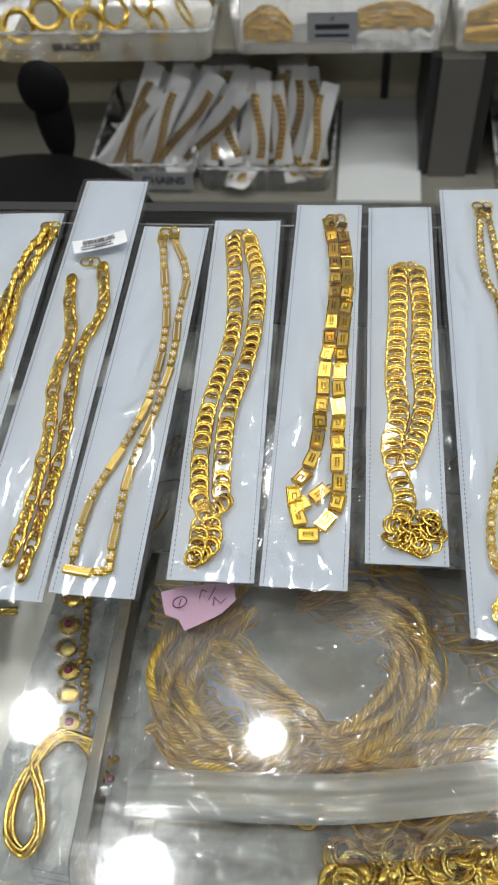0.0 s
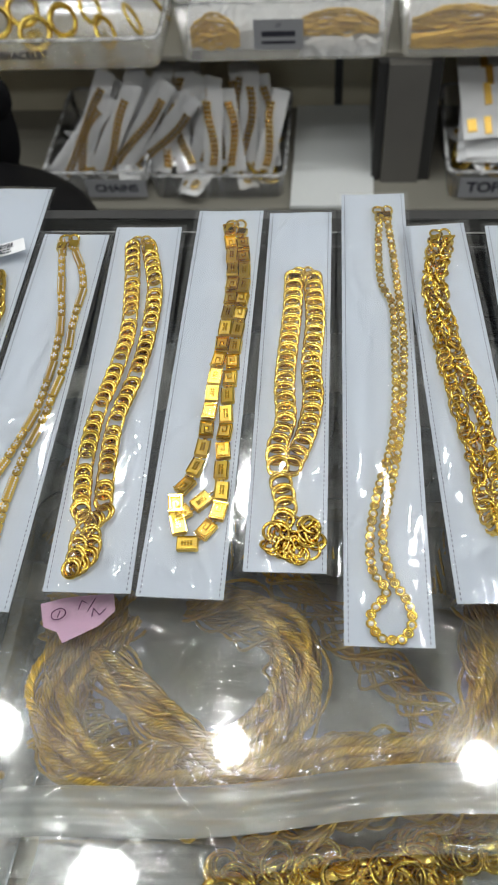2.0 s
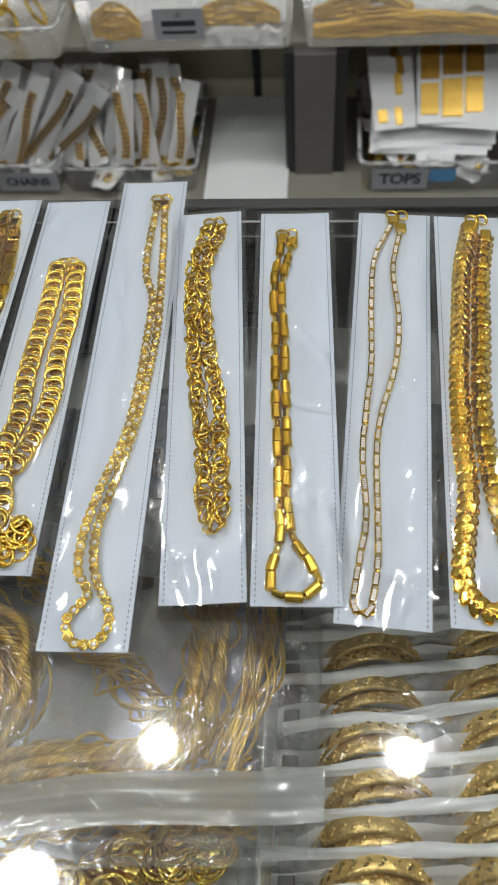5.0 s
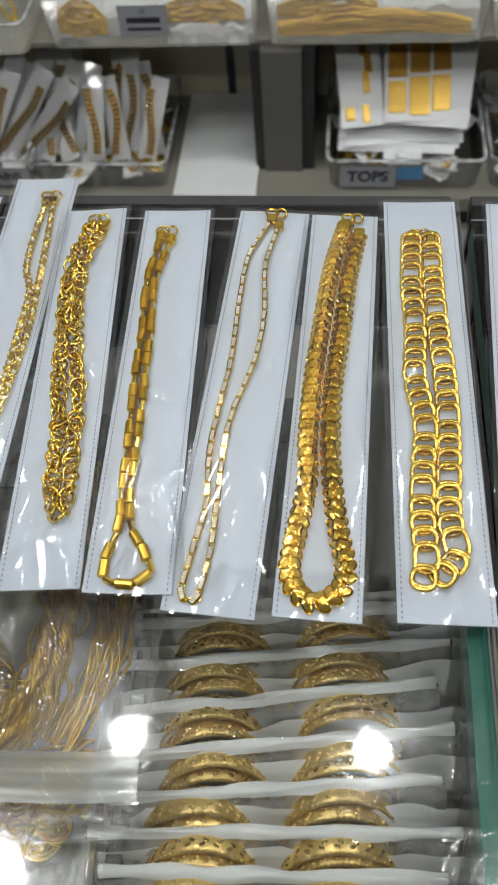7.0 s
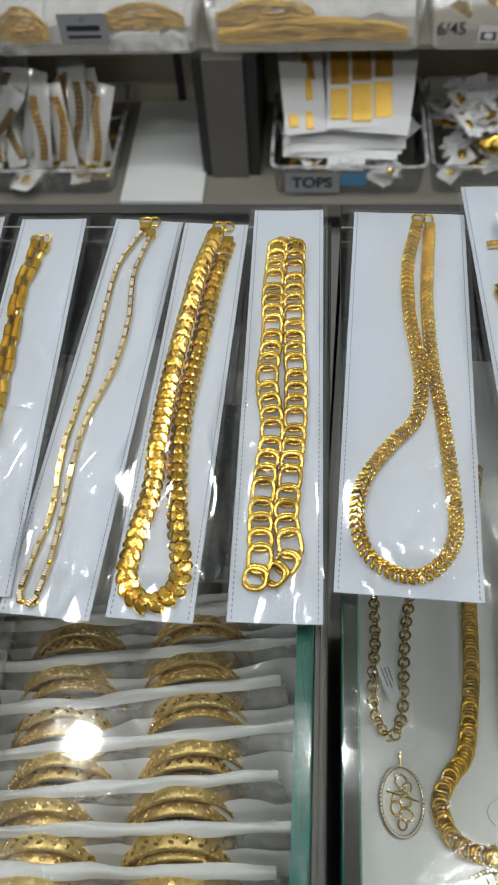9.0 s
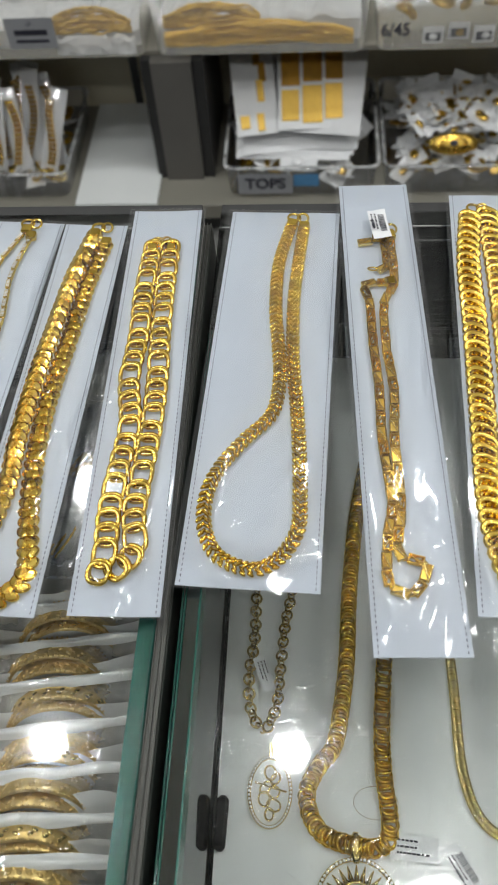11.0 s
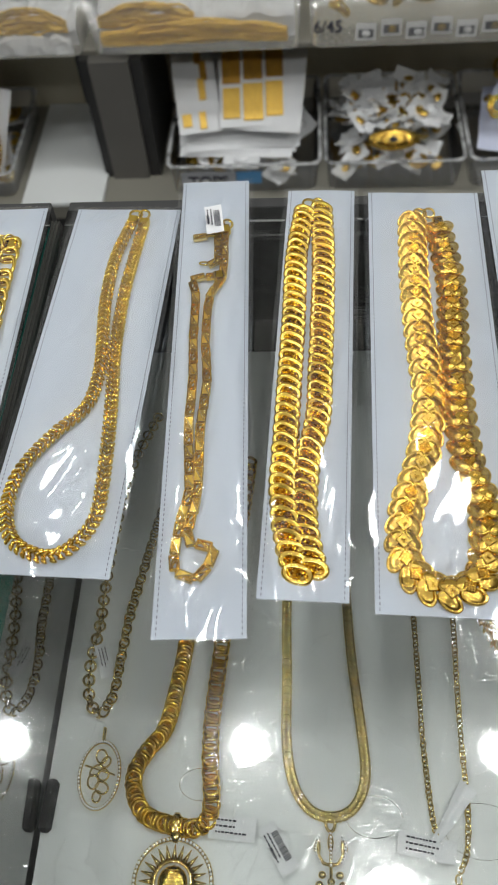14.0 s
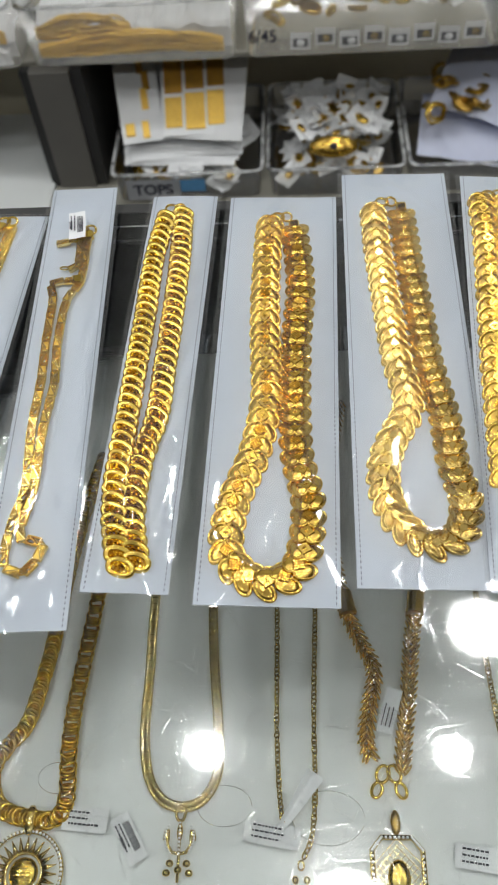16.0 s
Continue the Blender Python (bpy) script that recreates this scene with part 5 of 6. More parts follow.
def flat_packet(x, y, z, w, l, turn, seed, label, fill=POUCH, lines=True):
    """A white-backed pouch lying flat inside the counter."""
    t = thing("flat_pouch", pose(x, y, z, 0, 0, turn), label, "pouch", "pouches inside the counter")
    part("backing", boxmesh(-w / 2, w / 2, 0, l, 0, 0.0012), CARD, t)
    ob = part("film", crinkle(w, l, seed, 0.010, 0.7), fill, t, "milky plastic film", smooth=True)
    ob.location = (0, 0, 0.002)
    if lines:
        bm = bmesh.new()
        for i in range(int(w / 0.004)):
            for k in (0.004, 0.008):
                box(bm, -w / 2 + i * 0.004, -w / 2 + i * 0.004 + 0.0026, k, k + 0.0006, 0.0013, 0.0016)
        part("perforation", bm, PERF, t)
    return t


flat_packet(0.030, 0.316, 0.830, 0.105, 0.215, -4, 5, "white-backed pouch holding an antique gold necklace")
flat_packet(-0.095, 0.330, 0.832, 0.100, 0.220, 3, 6, "white-backed pouch holding a thin gold rope")
flat_packet(0.190, 0.290, 0.833, 0.190, 0.075, -5, 7, "white-backed pouch under the larger bag")
flat_packet(0.390, 0.270, 0.833, 0.100, 0.110, 4, 9, "white-backed pouch with a printed edge")

# shallow clear tray that holds the bag
tray = thing("plastic_tray", pose(0.2475, 0.455, FZ), "shallow frosted plastic tray under the bagged chains", "tray")
bm = bmesh.new()
loops = []
for d, z in ((-0.010, 0.0), (-0.002, 0.004), (0.0, 0.056), (0.006, 0.060), (0.006, 0.064), (-0.003, 0.064)):
    row = []
    for cx, cy, a0 in ((1, 1, 0), (-1, 1, 90), (-1, -1, 180), (1, -1, 270)):
        for k in range(7):
            a = radians(a0 + 15 * k)
            row.append(bm.verts.new((cx * (0.183 + d - 0.026) + 0.026 * math.cos(a), cy * (0.145 + d - 0.026) + 0.026 * math.sin(a), z)))
    loops.append(row)
for a, c in zip(loops, loops[1:]):
    for i in range(28):
        bm.faces.new((a[i], a[(i + 1) % 28], c[(i + 1) % 28], c[i]))
bm.faces.new(loops[0][::-1])
part("shell", bm, BOXPLASTIC, tray, "frosted see-through plastic", smooth=True)

# antique necklace: ruby medallions and engraved domes along a beaded cord
antique = thing("antique_necklace", pose(0, 0, 0.843), "antique gold necklace of ruby medallions and engraved domes", "necklace")
for i, (x, y) in enumerate(((0.012, 0.512), (0.014, 0.490), (0.016, 0.472), (0.022, 0.455), (0.025, 0.438), (0.031, 0.418))):
    bm = bmesh.new()
    lump(bm, 0.0088, 0.0078, 0.0034, None, 14, 7)
    ring_of(bm, 0, 0, 0.0016, 0.0082, 0.0072, 18, 0.0011)
    ob = part("medallion", bm, GOLD_DEEP if i % 2 else GOLD_FINE, antique, smooth=True)
    ob.location = (x, y, 0.004)
    if i % 2:
        bm = bmesh.new()
        lump(bm, 0.0036, 0.0034, 0.0022, rot(at=(0, 0, 0.0028)), 8, 5)
        part("stone", bm, RUBY, ob, "dark red stone", smooth=True)
    bm = bmesh.new()
    for k in range(4):
        lump(bm, 0.0034, 0.0030, 0.0030, rot(at=(0.013, -0.009 + k * 0.0055, 0)), 8, 5)
    ob2 = part("bead_link", bm, GOLD_DEEP, antique, smooth=True)
    ob2.location = (x, y, 0.004)
bundle("cord_necklace", [(0.060, 0.402), (0.030, 0.408), (0.014, 0.392), (0.004, 0.365), (0.005, 0.343), (0.018, 0.332), (0.026, 0.345), (0.021, 0.368), (0.012, 0.392), (0.030, 0.410), (0.052, 0.396), (0.060, 0.360)], 4, 0.0035, 0.0018, GOLD_FINE, "looped braided gold cord with a beaded end", 0.848, 2.0, 21)
bundle("cord_necklace", [(-0.100, 0.480), (-0.060, 0.492), (-0.030, 0.500)], 3, 0.003, 0.0015, GOLD, "thin gold cord in a pouch", 0.846, 1.0, 23)
tassel = thing("bead_tassel", pose(0.062, 0.392, 0.850), "dark red and green bead cluster with a pearl tassel", "tassel")
for i in range(12):
    bm = bmesh.new()
    lump(bm, 0.003, 0.003, 0.003, None, 8, 5)
    ob = part("bead", bm, (RUBY, GOLD_DEEP, CRYSTAL)[i % 3], tassel, smooth=True)
    ob.location = (random.uniform(-0.008, 0.008), random.uniform(-0.010, 0.010) - (0.02 if i % 3 == 2 else 0), random.uniform(0, 0.004))

# divider between the bag and the bangles
div = part("tray_divider", boxmesh(0.440, 0.450, 0.20, 0.80, FZ, 0.868, 0.001), POSTGREY)
tagged(div, "grey laminate divider standing in the counter", "divider")


# ---- bangles in shingled pouches ----
def bangle(parent, x, y, z, turn, seed, tilt):
    rnd = random.Random(seed)
    R = 0.0345
    bm = bmesh.new()
    oval(bm, R, R * 0.97, 0.0019, 44, 8, None, 1.0, 5.4)
    n0 = rnd.randint(22, 36)
    for s in (-0.0090, -0.0045, 0.0, 0.0045, 0.0090):
        for i in range(64):
            a = 2 * math.pi * i / 64
            lump(bm, 0.0009, 0.0009, 0.0009, rot(at=((R + 0.0012) * math.cos(a), (R + 0.0012) * 0.97 * math.sin(a), s)), 5, 3)
    ob = part("bangle", bm, GOLD_BAND, parent, smooth=True)
    ob.matrix_local = pose(x, y, z, tilt, 0, turn)
    bm = bmesh.new()
    for i in range(n0):
        a = 2 * math.pi * i / n0
        for row in (-0.0056, -0.0026, 0.0026, 0.0056):
            m = rot(0, 0, math.degrees(a + row * 20), ((R + 0.0016) * math.cos(a + row * 20), (R + 0.0016) * 0.97 * math.sin(a + row * 20), row))
            lump(bm, 0.0008, 0.0024, 0.0014, m @ rot(rnd.choice((30, -30))), 6, 4)
    part("relief", bm, GOLD_PALE if seed % 3 == 0 else GOLD_BAND, ob, smooth=True)


EDGES = ((0.508, 7), (0.481, 8), (0.453, 9), (0.424, 8.5), (0.398, 7), (0.374, 4), (0.352, 3), (0.326, 3))
LEAN = 62.0
for k, (y, slant) in enumerate(EDGES):
    t = thing("bangle_pouch", pose(0.540, y, FZ, 0, 0, slant), "clear pouch of carved gold bangles with a milky seal", "bangle pouch", "bangle pouches")

    def lie(u, v, w, l, k=k):
        p = Vector((u * 2.2 + k * 3, v * 2.0, k))
        bulge = 0.008 * max(0.0, math.cos((abs(u) - 0.45) * 3.0)) * math.sin(v * 3.1)
        wob = 0.005 * noise.noise(p * 1.6) + 0.003 * abs(noise.noise(p * 4)) + 0.0012 * noise.noise(p * 9)
        return Vector((u * w / 2 + 0.003 * noise.noise(p), -0.024 + v * l * math.cos(radians(LEAN)) - bulge - wob, 0.002 + v * l * math.sin(radians(LEAN)) - 0.4 * wob))

    part("film", sheet(44, 18, lie, 0.205 + 0.02 * (k % 2), 0.068), POUCH, t, "clear pouch film", smooth=True)

    part("back_film", sheet(24, 10, lambda u, v, w, l: lie(u, v, w, l) + Vector((0.006, 0.016, -0.004)), 0.224, 0.066), BACKFILM, t, "pale back of the pouch", smooth=True)

    def lip(u, v, w, l, k=k):
        p = Vector((u * 2.6 + k * 3, v * 2.0, k))
        return Vector((u * w / 2, 0.004 + v * l * (0.75 + 0.35 * noise.noise(p)) + 0.002 * noise.noise(p * 1.3), 0.062 + 0.004 * math.sin(v * 2.6) + 0.002 * noise.noise(p * 1.6)))

    part("seal", sheet(44, 4, lip, 0.200 + 0.02 * (k % 2), 0.0100), SEALWHITE, t, "milky white seal strip", smooth=True)
    for c, x in enumerate((-0.046, 0.040)):
        for q in range(2):
            bangle(t, x + random.uniform(-0.004, 0.004), -0.018 + 0.008 * q, 0.0295 + 0.003 * q, 0, 7 * k + 3 * c + q, LEAN + random.uniform(-3, 3))

# pouches further back in the packed counter, glimpsed between the cards
for k in range(9):
    x = -0.10 + 0.082 * k
    y = 0.535 + 0.012 * (k % 3)
    if abs(x - 0.445) > 0.03:
        flat_packet(x, y, 0.838 + 0.003 * (k % 2), 0.076, 0.165 + 0.01 * (k % 2), (-4, 3, 1)[k % 3], 20 + k, "small clear pouch of gold chain inside the counter", POUCH, False)
        bundle("chain_skein", [(x - 0.02, y + 0.01), (x - 0.012, y + 0.06), (x + 0.015, y + 0.11), (x + 0.018, y + 0.05), (x - 0.005, y + 0.015)], 6, 0.006, 0.0013, GOLD_DEEP, "small coil of gold chain in a pouch", 0.846, 2.0, 30 + k)



# ---- storage boxes on the shelves ----
def tub(x0, x1, y0, y1, z0, z1, label, lip=0.006, group="storage boxes on the shelves"):
    """Open frosted box with rounded corners, tapered walls and a rolled lip."""
    t = thing("storage_box", pose((x0 + x1) / 2, (y0 + y1) / 2, z0), label, "storage box", group)
    hx, hy, h = (x1 - x0) / 2, (y1 - y0) / 2, z1 - z0

    def ring(bm, sx, sy, z, rad):
        out = []
        for cx, cy, a0 in ((1, 1, 0), (-1, 1, 90), (-1, -1, 180), (1, -1, 270)):
            for k in range(6):
                a = radians(a0 + 18 * k)
                out.append(bm.verts.new((cx * (sx - rad) + rad * math.cos(a), cy * (sy - rad) + rad * math.sin(a), z)))
        return out

    bm = bmesh.new()
    prof = [(-0.012, 0.0, 0.018), (-0.006, 0.006, 0.020), (-0.002, h * 0.7, 0.022), (0.0, h - 0.004, 0.022), (lip, h - 0.003, 0.024), (lip, h, 0.024), (-0.003, h, 0.020), (-0.005, h * 0.6, 0.018), (-0.009, 0.008, 0.016), (-0.016, 0.003, 0.012)]
    def skin(bm, rows):
        loops = [ring(bm, hx + d, hy + d, z, r) for d, z, r in rows]
        for a, b in zip(loops, loops[1:]):
            for i in range(24):
                bm.faces.new((a[i], a[(i + 1) % 24], b[(i + 1) % 24], b[i]))
        return loops

    loops = skin(bm, prof[:4])
    bm.faces.new(loops[0][::-1])
    part("body", bm, BOXPLASTIC, t, "frosted see-through plastic", smooth=True).visible_shadow = False
    bm = bmesh.new()
    skin(bm, prof[3:7] + prof[3:4])
    part("rim", bm, SEAL, t, "rolled frosted rim", smooth=True)
    return t


def sticker(parent, x, z, w, h, y, text, size, mark=False, plate=None):
    m = pose(x, y, z, 90)
    bm = boxmesh(-w / 2, w / 2, -h / 2, h / 2, 0, 0.0008, 0.0003)
    ob = part("sticker", bm, plate or LABELGREY, parent, "grey printed sticker")
    ob.matrix_local = m
    if text:
        lettering(text, size, INK, ob, pose(0, 0, 0.0011), "lettering", 0.036)
    if mark:
        bm = bmesh.new()
        box(bm, -w * 0.34, w * 0.34, -h * 0.06, h * 0.12, 0.0009, 0.0012)
        box(bm, -w * 0.34, w * 0.34, -h * 0.30, -h * 0.20, 0.0009, 0.0012)
        oval(bm, 0.006, 0.003, 0.0007, 10, 4, rot(0, 0, 30, (0, h * 0.30, 0.001)))
        part("emblem", bm, INK, ob)


LABELGREY = material("grey_sticker", (0.36, 0.37, 0.39), 0.5, noise_scale=40, noise_amount=0.06)


def gold_heap(name, label, x0, x1, y0, y1, z, count, size, seed, paper=0.35, mats=(0, 1, 2)):
    """Bagged gold pieces heaped in a box."""
    t = thing(name, pose((x0 + x1) / 2, (y0 + y1) / 2, z), label, "gold jewellery", "bagged jewellery in boxes")
    rnd = random.Random(seed)
    G = (GOLD, GOLD_FINE, GOLD_DEEP)
    for i in range(count):
        bm = bmesh.new()
        white = rnd.random() < paper
        s = size * rnd.uniform(0.7, 1.3)
        if white:
            ph, bend = rnd.uniform(0, 9), rnd.uniform(0.05, 0.35)
            box(bm, -s * 0.85, s * 0.85, -s * 0.55, s * 0.55, 0, s * 0.05)
            bmesh.ops.subdivide_edges(bm, edges=bm.edges[:], cuts=3, use_grid_fill=True)
            for v in bm.verts:
                v.co.z += bend * s * (v.co.x / s) ** 2 + 0.16 * s * noise.noise(v.co * (1.6 / s) + Vector((ph, 0, 0)))
            rim = len(bm.faces)
            lump(bm, s * 0.34, s * 0.26, s * 0.12, rot(at=(rnd.uniform(-0.3, 0.3) * s, 0, s * 0.16)), 8, 5)
            mark_from(bm, rim, 1 if rnd.random() < 0.55 else 0)
        else:
            kind = rnd.random()
            if kind < 0.6:
                pts = [(s * 0.7 * math.cos(a) * (1 + 0.2 * math.sin(3 * a)), s * 0.5 * math.sin(a), 0.12 * s * math.sin(2 * a)) for a in [k * 0.42 for k in range(15)]]
                tube(bm, pts, s * 0.10, 6, True)
                tube(bm, [(x * 0.7, y * 0.7, z2 + s * 0.1) for x, y, z2 in pts], s * 0.08, 6, True)
            else:
                lump(bm, s * 0.6, s * 0.45, s * 0.12, None, 12, 6)
                ring_of(bm, 0, 0, s * 0.10, s * 0.5, s * 0.36, 12, s * 0.07)
        ob = part("wrapper" if white else "piece", bm, [PAPER, GOLD_SATIN] if white else G[rnd.choice(mats)], t, smooth=not white)
        ob.matrix_local = pose(rnd.uniform(x0, x1) - (x0 + x1) / 2, rnd.uniform(y0, y1) - (y0 + y1) / 2, size * 0.25 + rnd.uniform(0, size * 0.8), rnd.uniform(-28, 28), rnd.uniform(-28, 28), rnd.uniform(0, 360))
    return t


def box_chain(label, x0, x1, y, z0, z1, count, seed):
    """Fine chain bagged in loose rows behind the front of a box."""
    rnd = random.Random(seed)
    t = thing("bagged_chain", pose((x0 + x1) / 2, y, z0), label, "gold chain", "bagged jewellery in boxes")
    w, h = x1 - x0, z1 - z0
    for k in range(count):
        ph, f = rnd.uniform(0, 9), (k + 0.5) / count
        n = int(w / 0.0038)
        pts = []
        for i in range(n):
            u = i / (n - 1)
            edge = math.sin(math.pi * min(1, max(0, 0.08 + u * 0.84))) ** 0.6
            pts.append(((u - 0.5) * w, 0.010 * rnd.random() * 0.4 + 0.010 * noise.noise(Vector((u * 5, ph, 1))) - 0.006 * edge, h * (f * edge + 0.16 * noise.noise(Vector((u * 4, ph, seed)))) + 0.004))
        bm = bmesh.new()
        tube(bm, pts, rnd.uniform(0.0022, 0.0034), 6, False, 0.42)
        part("strand", bm, GOLD_BAGGED, t, smooth=True)
    return t


def paper_bed(x0, x1, y0, y1, z, h, seed):
    """Crumpled white paper filling part of a box."""
    t = thing("packing_paper", pose((x0 + x1) / 2, y0, z), "crumpled white packing paper in a frosted box", "packing paper", "packing paper")
    w, d = x1 - x0, y1 - y0

    def fold(u, v, ww, ll):
        n = noise.noise(Vector((u * 4, v * 3, seed))) + 0.6 * abs(noise.noise(Vector((u * 11, v * 7, seed))))
        up = min(1.0, v * 2.2)
        return Vector((u * w / 2, max(0, v - 0.3) / 0.7 * d + 0.006 * n, max(0.001, h * up * (0.85 + 0.3 * n))))

    part("paper", sheet(40, 18, fold, w, d), PAPER, t, smooth=False)


# upper row
UZ = 0.424
b = tub(-0.600, -0.100, 1.925, 2.250, UZ - 0.001, 0.500, "frosted plastic storage box of gold bangles with handwriting")
lettering("BRACELET", 0.024, INK, b, pose(-0.050, -0.1625, 0.040, 90))
for i in range(9):
    r = thing("bangle", pose(-0.56 + 0.054 * i, 2.02 + 0.05 * (i % 3), UZ + 0.036, 62, 8 * (i % 3), 14 * i), "broad polished gold bangle in a storage box", "bangle", "bangles in the storage box")
    bm = bmesh.new()
    oval(bm, 0.034, 0.032, 0.007, 28, 8, None, 1.0, 0.5)
    ring_of(bm, 0, 0, 0.003, 0.036, 0.034, 40, 0.0014)
    part("band", bm, (GOLD, GOLD_FINE)[i % 2], r, smooth=True)
b = tub(-0.062, 0.395, 1.945, 2.250, UZ, 0.560, "frosted plastic storage box of bagged gold chains with a grey sticker")
sticker(b, -0.010, 0.064, 0.105, 0.066, -0.1525, "", 0.03, True)
paper_bed(-0.045, 0.378, 1.990, 2.17, UZ + 0.006, 0.070, 3)
box_chain("gold chains in white paper packed in a frosted box", -0.035, 0.070, 1.972, UZ + 0.020, UZ + 0.095, 26, 3)
box_chain("gold chains in white paper packed in a frosted box", 0.190, 0.365, 1.972, UZ + 0.045, UZ + 0.100, 22, 4)
paper_bed(0.200, 0.372, 1.957, 1.968, UZ + 0.006, 0.040, 5)
b = tub(0.412, 0.866, 1.945, 2.250, UZ, 0.560, "frosted plastic storage box filled with fine gold chain")
box_chain("heap of fine gold chain with white wrapping in a frosted box", 0.435, 0.835, 1.968, UZ + 0.014, UZ + 0.062, 34, 6)
box_chain("heap of fine gold chain with white wrapping in a frosted box", 0.435, 0.640, 1.975, UZ + 0.050, UZ + 0.098, 26, 7)
paper_bed(0.430, 0.850, 1.995, 2.17, UZ + 0.006, 0.085, 8)
b = tub(0.880, 1.420, 1.945, 2.250, UZ, 0.580, "frosted plastic storage box of carded earrings with handwriting")
lettering("6/45", 0.034, INK, b, pose(-0.230, -0.1520, 0.050, 80))
for i in range(8):
    c = thing("earring_card", pose(1.000 + 0.052 * i, 1.962, UZ + 0.028 + 0.008 * (i % 2), 84, 0, 2 * (i % 3 - 1)), "small black and white earring card with a gold earring", "earring card", "earring cards")
    part("card", boxmesh(-0.021, 0.021, -0.016, 0.018, 0, 0.001), PAPER, c)
    part("window", boxmesh(-0.016, 0.016, -0.011, 0.006, 0.0011, 0.0016), INK, c, "black printed panel")
    bm = bmesh.new()
    lump(bm, 0.009, 0.007, 0.003, rot(at=(0.002 * (i % 3), -0.002, 0.003)), 10, 6)
    part("earring", bm, (CRYSTAL, GOLD)[i % 2], c, smooth=True)
gold_heap("earring_heap", "pale gold rings in clear bags packed in a frosted box", 0.92, 1.38, 1.985, 2.20, UZ + 0.05, 44, 0.040, 8, 0.35)
b = tub(1.435, 1.90, 1.945, 2.250, UZ, 0.560, "frosted plastic storage box of gold chain")
gold_heap("chain_heap", "gold chains in a frosted box", 1.46, 1.86, 1.965, 2.20, UZ + 0.008, 30, 0.040, 9, 0.3)
b = tub(-1.15, -0.62, 1.945, 2.250, UZ, 0.520, "frosted plastic storage box of bangles")


# lower row: boxes with carded chains standing in them
def standing_card(x, y, z, w, l, lean, roll, seed, style="chain"):
    c = thing("carded_chain", pose(x, y, z, 90 - lean, 0, 0) @ pose(0, 0, 0, 0, 0, roll), "white card sleeve with a gold chain standing in a box", "jewellery packet", "carded chains in boxes")
    rnd = random.Random(seed)
    ph = rnd.uniform(0, 9)
    part("card", sheet(4, 12, lambda u, v, w, l: Vector((u * w / 2 * (1 - 0.1 * v), v * l, 0.006 * math.sin(v * 3 + ph) + 0.002 * u)), w, l), PAPER, c, smooth=True)
    bm = bmesh.new()
    xo = rnd.uniform(-0.012, 0.012)
    for k in range(2):
        for i in range(int(l * 0.8 / 0.0105)):
            v = (0.02 + i * 0.0105) / l
            lump(bm, 0.0058, 0.0056, 0.0042, rot(0, 0, 30 * (-1) ** i, (xo + k * 0.010 - 0.005 + 0.012 * math.sin(v * 5 + ph), v * l, 0.006 * math.sin(v * 3 + ph) + 0.004)), 6, 4)
    part("chain", bm, (GOLD_DEEP, GOLD_WEAVE, GOLD_SATIN)[seed % 3], c, smooth=True)
    part("film", sheet(4, 10, lambda u, v, w, l: Vector((u * w / 2, v * l, 0.010 + 0.006 * math.sin(v * 3 + ph) + 0.003 * noise.noise(Vector((u * 3, v * 6, ph))))), w + 0.004, l), FILM, c, smooth=True)


LZ = 0.1005
b = tub(-0.425, -0.180, 1.885, 2.230, LZ, 0.190, "frosted plastic storage box of carded chains, labelled")
sticker(b, 0.050, 0.040, 0.150, 0.052, -0.1725, "CHAINS", 0.030)
for i in range(14):
    standing_card(-0.410 + 0.017 * i, 1.93 + 0.018 * (i % 3), LZ + 0.045, 0.052, 0.235 + 0.02 * (i % 2), 28 + 5 * (i % 3), -40 + 6.0 * (i % 4), i)
b = tub(-0.168, 0.162, 1.885, 2.230, LZ, 0.180, "frosted plastic storage box of carded chains")
for i in range(14):
    standing_card(-0.145 + 0.021 * i, 1.94 + 0.02 * (i % 3), LZ + 0.045, 0.046, 0.19 + 0.02 * (i % 3), 32 + 6 * (i % 2), (-14, 8, -4, 12)[i % 4], 20 + i)
gold_heap("wrapped_heap", "crumpled white wrappers in the bottom of a box", -0.39, -0.21, 1.92, 2.16, LZ + 0.012, 22, 0.046, 53, 0.85)
gold_heap("wrapped_heap", "crumpled white wrappers in the bottom of a box", -0.13, 0.12, 1.96, 2.16, LZ + 0.012, 26, 0.046, 54, 0.85)
gold_heap("chain_heap", "loose carded gold chain lying in a frosted box", -0.12, 0.12, 1.905, 1.99, LZ + 0.006, 12, 0.040, 33, 0.5)
liner = part("shelf_liner", boxmesh(0.176, 0.378, 1.856, 2.262, LZ, LZ + 0.010, 0.001), TRAY)
tagged(liner, "white board lying empty on the grey shelf", "board")
b = tub(0.548, 0.905, 1.885, 2.230, LZ, 0.188, "frosted plastic storage box of earring cards, labelled")
sticker(b, -0.085, 0.040, 0.130, 0.056, -0.1725, "TOPS", 0.040)
sticker(b, 0.012, 0.050, 0.060, 0.034, -0.1722, "", 0.03, False, BLUE)


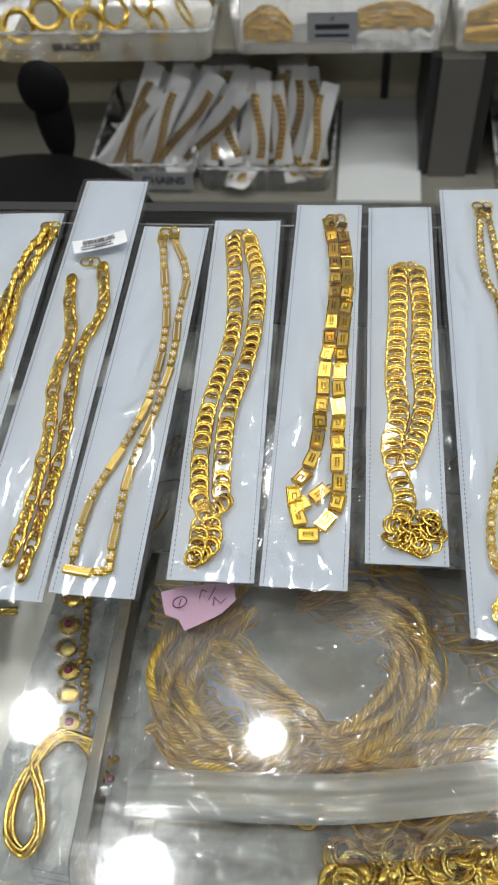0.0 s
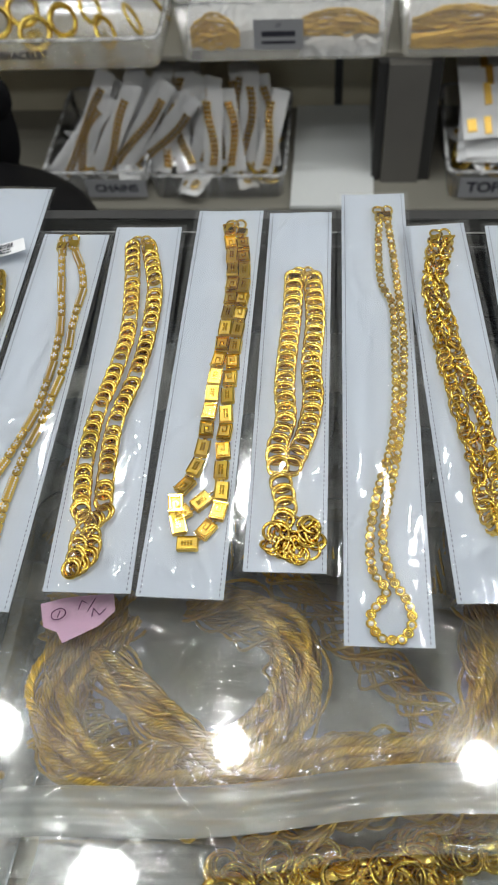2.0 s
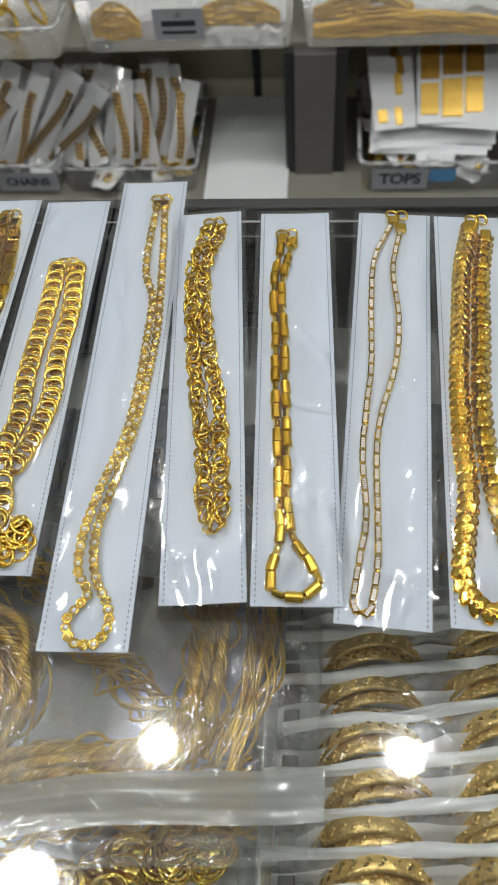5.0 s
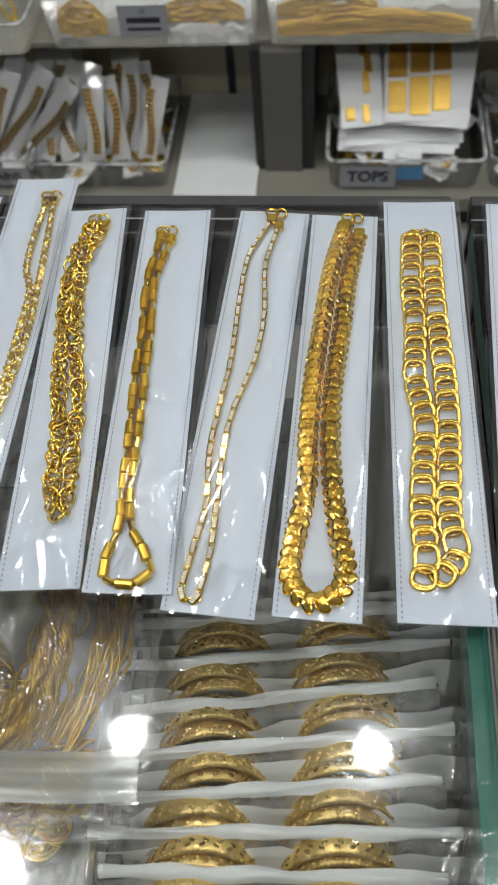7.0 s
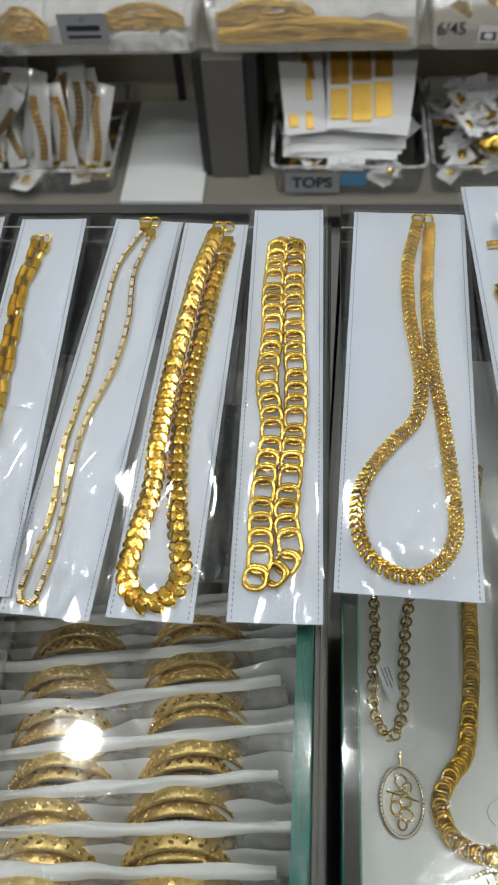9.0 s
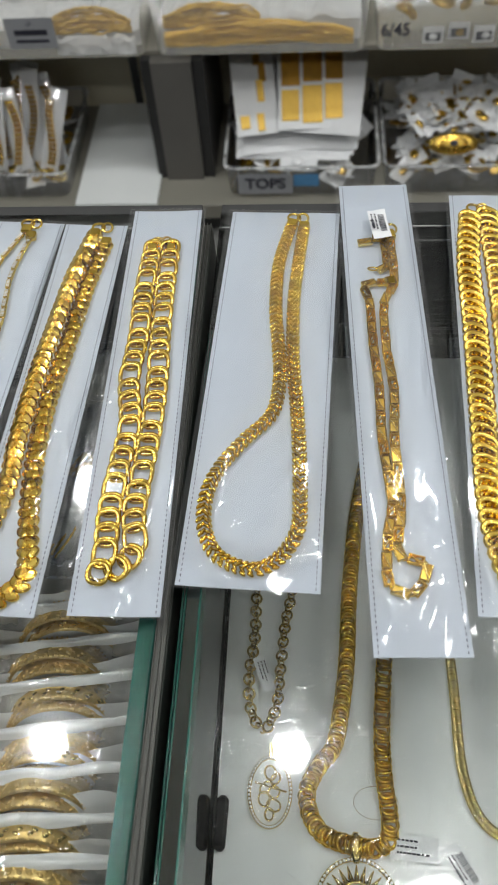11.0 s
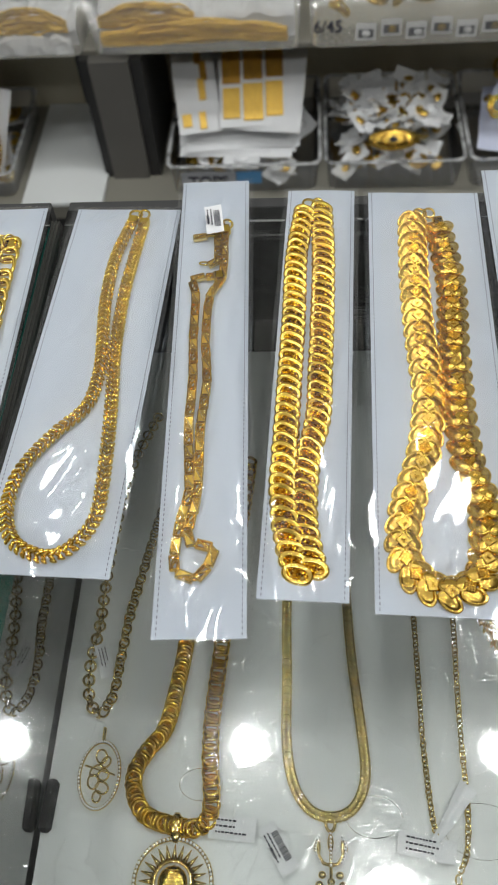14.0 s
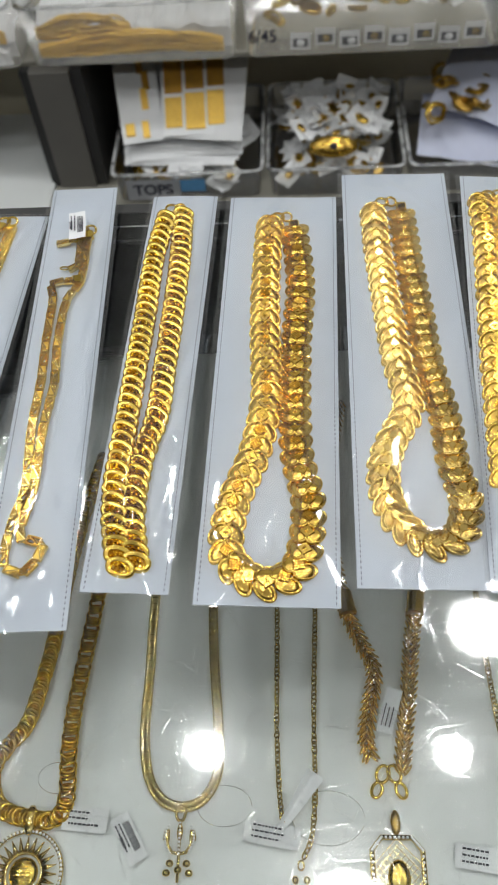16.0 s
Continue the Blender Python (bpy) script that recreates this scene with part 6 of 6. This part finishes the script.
def stack_card(x, y, z, w, l, lean, turn, seed, gold):
    c = thing("earring_card", pose(x, y, z, lean, 0, turn), "white card of large gold earrings stacked in a box", "earring card", "earring cards")
    part("card", boxmesh(-w / 2, w / 2, 0, l, 0, 0.0014), PAPER, c)
    rnd = random.Random(seed)
    for k, (gx, gy, gw, gl) in enumerate(gold):
        bm = bmesh.new()
        box(bm, gx, gx + gw, gy, gy + gl, 0.0015, 0.005, 0.001)
        for i in range(int(gl / 0.007)):
            for j in range(int(gw / 0.008)):
                lump(bm, 0.0034, 0.0026, 0.0016, rot(at=(gx + 0.005 + j * 0.008, gy + 0.005 + i * 0.007, 0.0052)), 6, 4)
        # upper earrings sit in shadow, coloured in as a darker amber gold
        part("earring", bm, GOLD_SHADED if gy > 0.09 else GOLD_BAGGED, c)


for i in range(7):
    stack_card(0.715 + 0.01 * (i % 3 - 1), 1.935 + 0.006 * i, LZ + 0.070 + 0.006 * i, 0.27, 0.20, 30, 3 * (i % 3 - 1), i, [])
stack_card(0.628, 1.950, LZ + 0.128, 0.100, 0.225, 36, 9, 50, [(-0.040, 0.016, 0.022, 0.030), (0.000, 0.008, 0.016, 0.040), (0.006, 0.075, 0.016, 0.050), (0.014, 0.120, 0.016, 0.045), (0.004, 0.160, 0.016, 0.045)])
stack_card(0.768, 1.948, LZ + 0.130, 0.185, 0.215, 35, -7, 52, [])
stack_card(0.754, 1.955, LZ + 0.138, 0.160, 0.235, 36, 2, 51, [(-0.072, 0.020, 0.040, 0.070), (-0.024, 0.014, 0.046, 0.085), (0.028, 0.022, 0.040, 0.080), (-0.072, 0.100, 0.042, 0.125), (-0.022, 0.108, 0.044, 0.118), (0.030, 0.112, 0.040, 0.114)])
gold_heap("wrapped_heap", "crumpled white wrappers packed below the earring cards", 0.590, 0.865, 1.92, 2.16, LZ + 0.02, 34, 0.046, 52, 0.8)
b = tub(0.922, 1.240, 1.885, 2.230, LZ, 0.188, "frosted plastic storage box heaped with wrapped gold pieces")
gold_heap("wrapped_heap", "heap of gold pieces in crumpled white wrappers", 0.955, 1.205, 1.915, 2.17, LZ + 0.02, 60, 0.036, 40, 0.70)
gold_heap("wrapped_heap", "upper heap of crumpled white wrappers with gold", 0.965, 1.195, 1.97, 2.15, LZ + 0.09, 90, 0.036, 41, 0.86)
med = thing("gold_medallion", pose(1.075, 1.925, LZ + 0.115, 48, 0, 0), "domed gold medallion with a dark stone lying on wrappers", "medallion")
bm = bmesh.new()
lump(bm, 0.058, 0.026, 0.010, None, 20, 8)
ring_of(bm, 0, 0, 0.006, 0.046, 0.020, 26, 0.004)
ring_of(bm, 0, 0, 0.009, 0.028, 0.012, 18, 0.0035)
part("dome", bm, GOLD_SATIN, med, smooth=True)
bm = bmesh.new()
lump(bm, 0.010, 0.007, 0.005, rot(at=(0, 0, 0.010)), 10, 6)
part("stone", bm, INK, med, smooth=True)
b = tub(1.256, 1.620, 1.885, 2.230, LZ, 0.188, "frosted plastic storage box with folded pale cloth pouches")


def cloth(x, y, z, w, l, turn, seed):
    c = thing("cloth_pouch", pose(x, y, z, 12, 6, turn), "pale blue cloth pouch folded over dark gold jewellery", "cloth pouch", "cloth pouches")
    part("cloth", sheet(20, 16, lambda u, v, ww, ll: Vector((u * ww / 2, v * ll, 0.03 * math.sin(u * 2.2 + seed) * v + 0.012 * noise.noise(Vector((u * 2.5, v * 3, seed))) + 0.02 * v)), w, l), CLOTH, c, smooth=True)


cloth(1.42, 1.915, LZ + 0.06, 0.30, 0.20, -8, 1)
cloth(1.44, 1.97, LZ + 0.13, 0.30, 0.20, -22, 2)
gold_heap("chain_heap", "dark gold jewellery between cloth pouches", 1.30, 1.58, 1.95, 2.14, LZ + 0.14, 24, 0.036, 44, 0.0, (2, 2, 1))

# ---- stool in the aisle ----
stool = thing("stool", pose(-0.400, 1.297, 0.0), "black round-seated stool with a small backrest behind the counter", "stool")
bm = bmesh.new()
prof = ((0.0, 0.385), (0.23, 0.385), (0.272, 0.395), (0.294, 0.420), (0.292, 0.444), (0.274, 0.457), (0.16, 0.462), (0.0, 0.462))
loops = [[bm.verts.new((r * math.cos(2 * math.pi * i / 48), r * math.sin(2 * math.pi * i / 48), z)) for i in range(48)] for r, z in prof[1:-1]]
for a, c in zip(loops, loops[1:]):
    for i in range(48):
        bm.faces.new((a[i], a[(i + 1) % 48], c[(i + 1) % 48], c[i]))
bm.faces.new(loops[-1])
bm.faces.new(loops[0][::-1])
part("seat", bm, BLACKPLASTIC, stool, smooth=True)
bm = bmesh.new()
rod(bm, (0, 0, 0.02), (0, 0, 0.386), 0.028, 16)
part("column", bm, BLACKPLASTIC, stool)
for i in range(5):
    a = 2 * math.pi * i / 5
    bm = bmesh.new()
    rod(bm, (0.02 * math.cos(a), 0.02 * math.sin(a), 0.05), (0.26 * math.cos(a), 0.26 * math.sin(a), 0.015), 0.015, 8)
    part("leg", bm, BLACKPLASTIC, stool)
bm = bmesh.new()
tube(bm, [(0.03, 0.22, 0.380), (0.03, 0.30, 0.370), (0.03, 0.325, 0.40), (0.03, 0.330, 0.45)], 0.018, 10)
part("bracket", bm, BLACKPLASTIC, stool, smooth=True)
bm = bmesh.new()
lump(bm, 0.050, 0.018, 0.054, rot(-10, 0, 0, (0.024, 0.335, 0.556)), 20, 12)
lump(bm, 0.038, 0.016, 0.090, rot(-10, 0, 0, (0.030, 0.330, 0.495)), 16, 10)
part("backrest", bm, BLACKPLASTIC, stool, smooth=True)
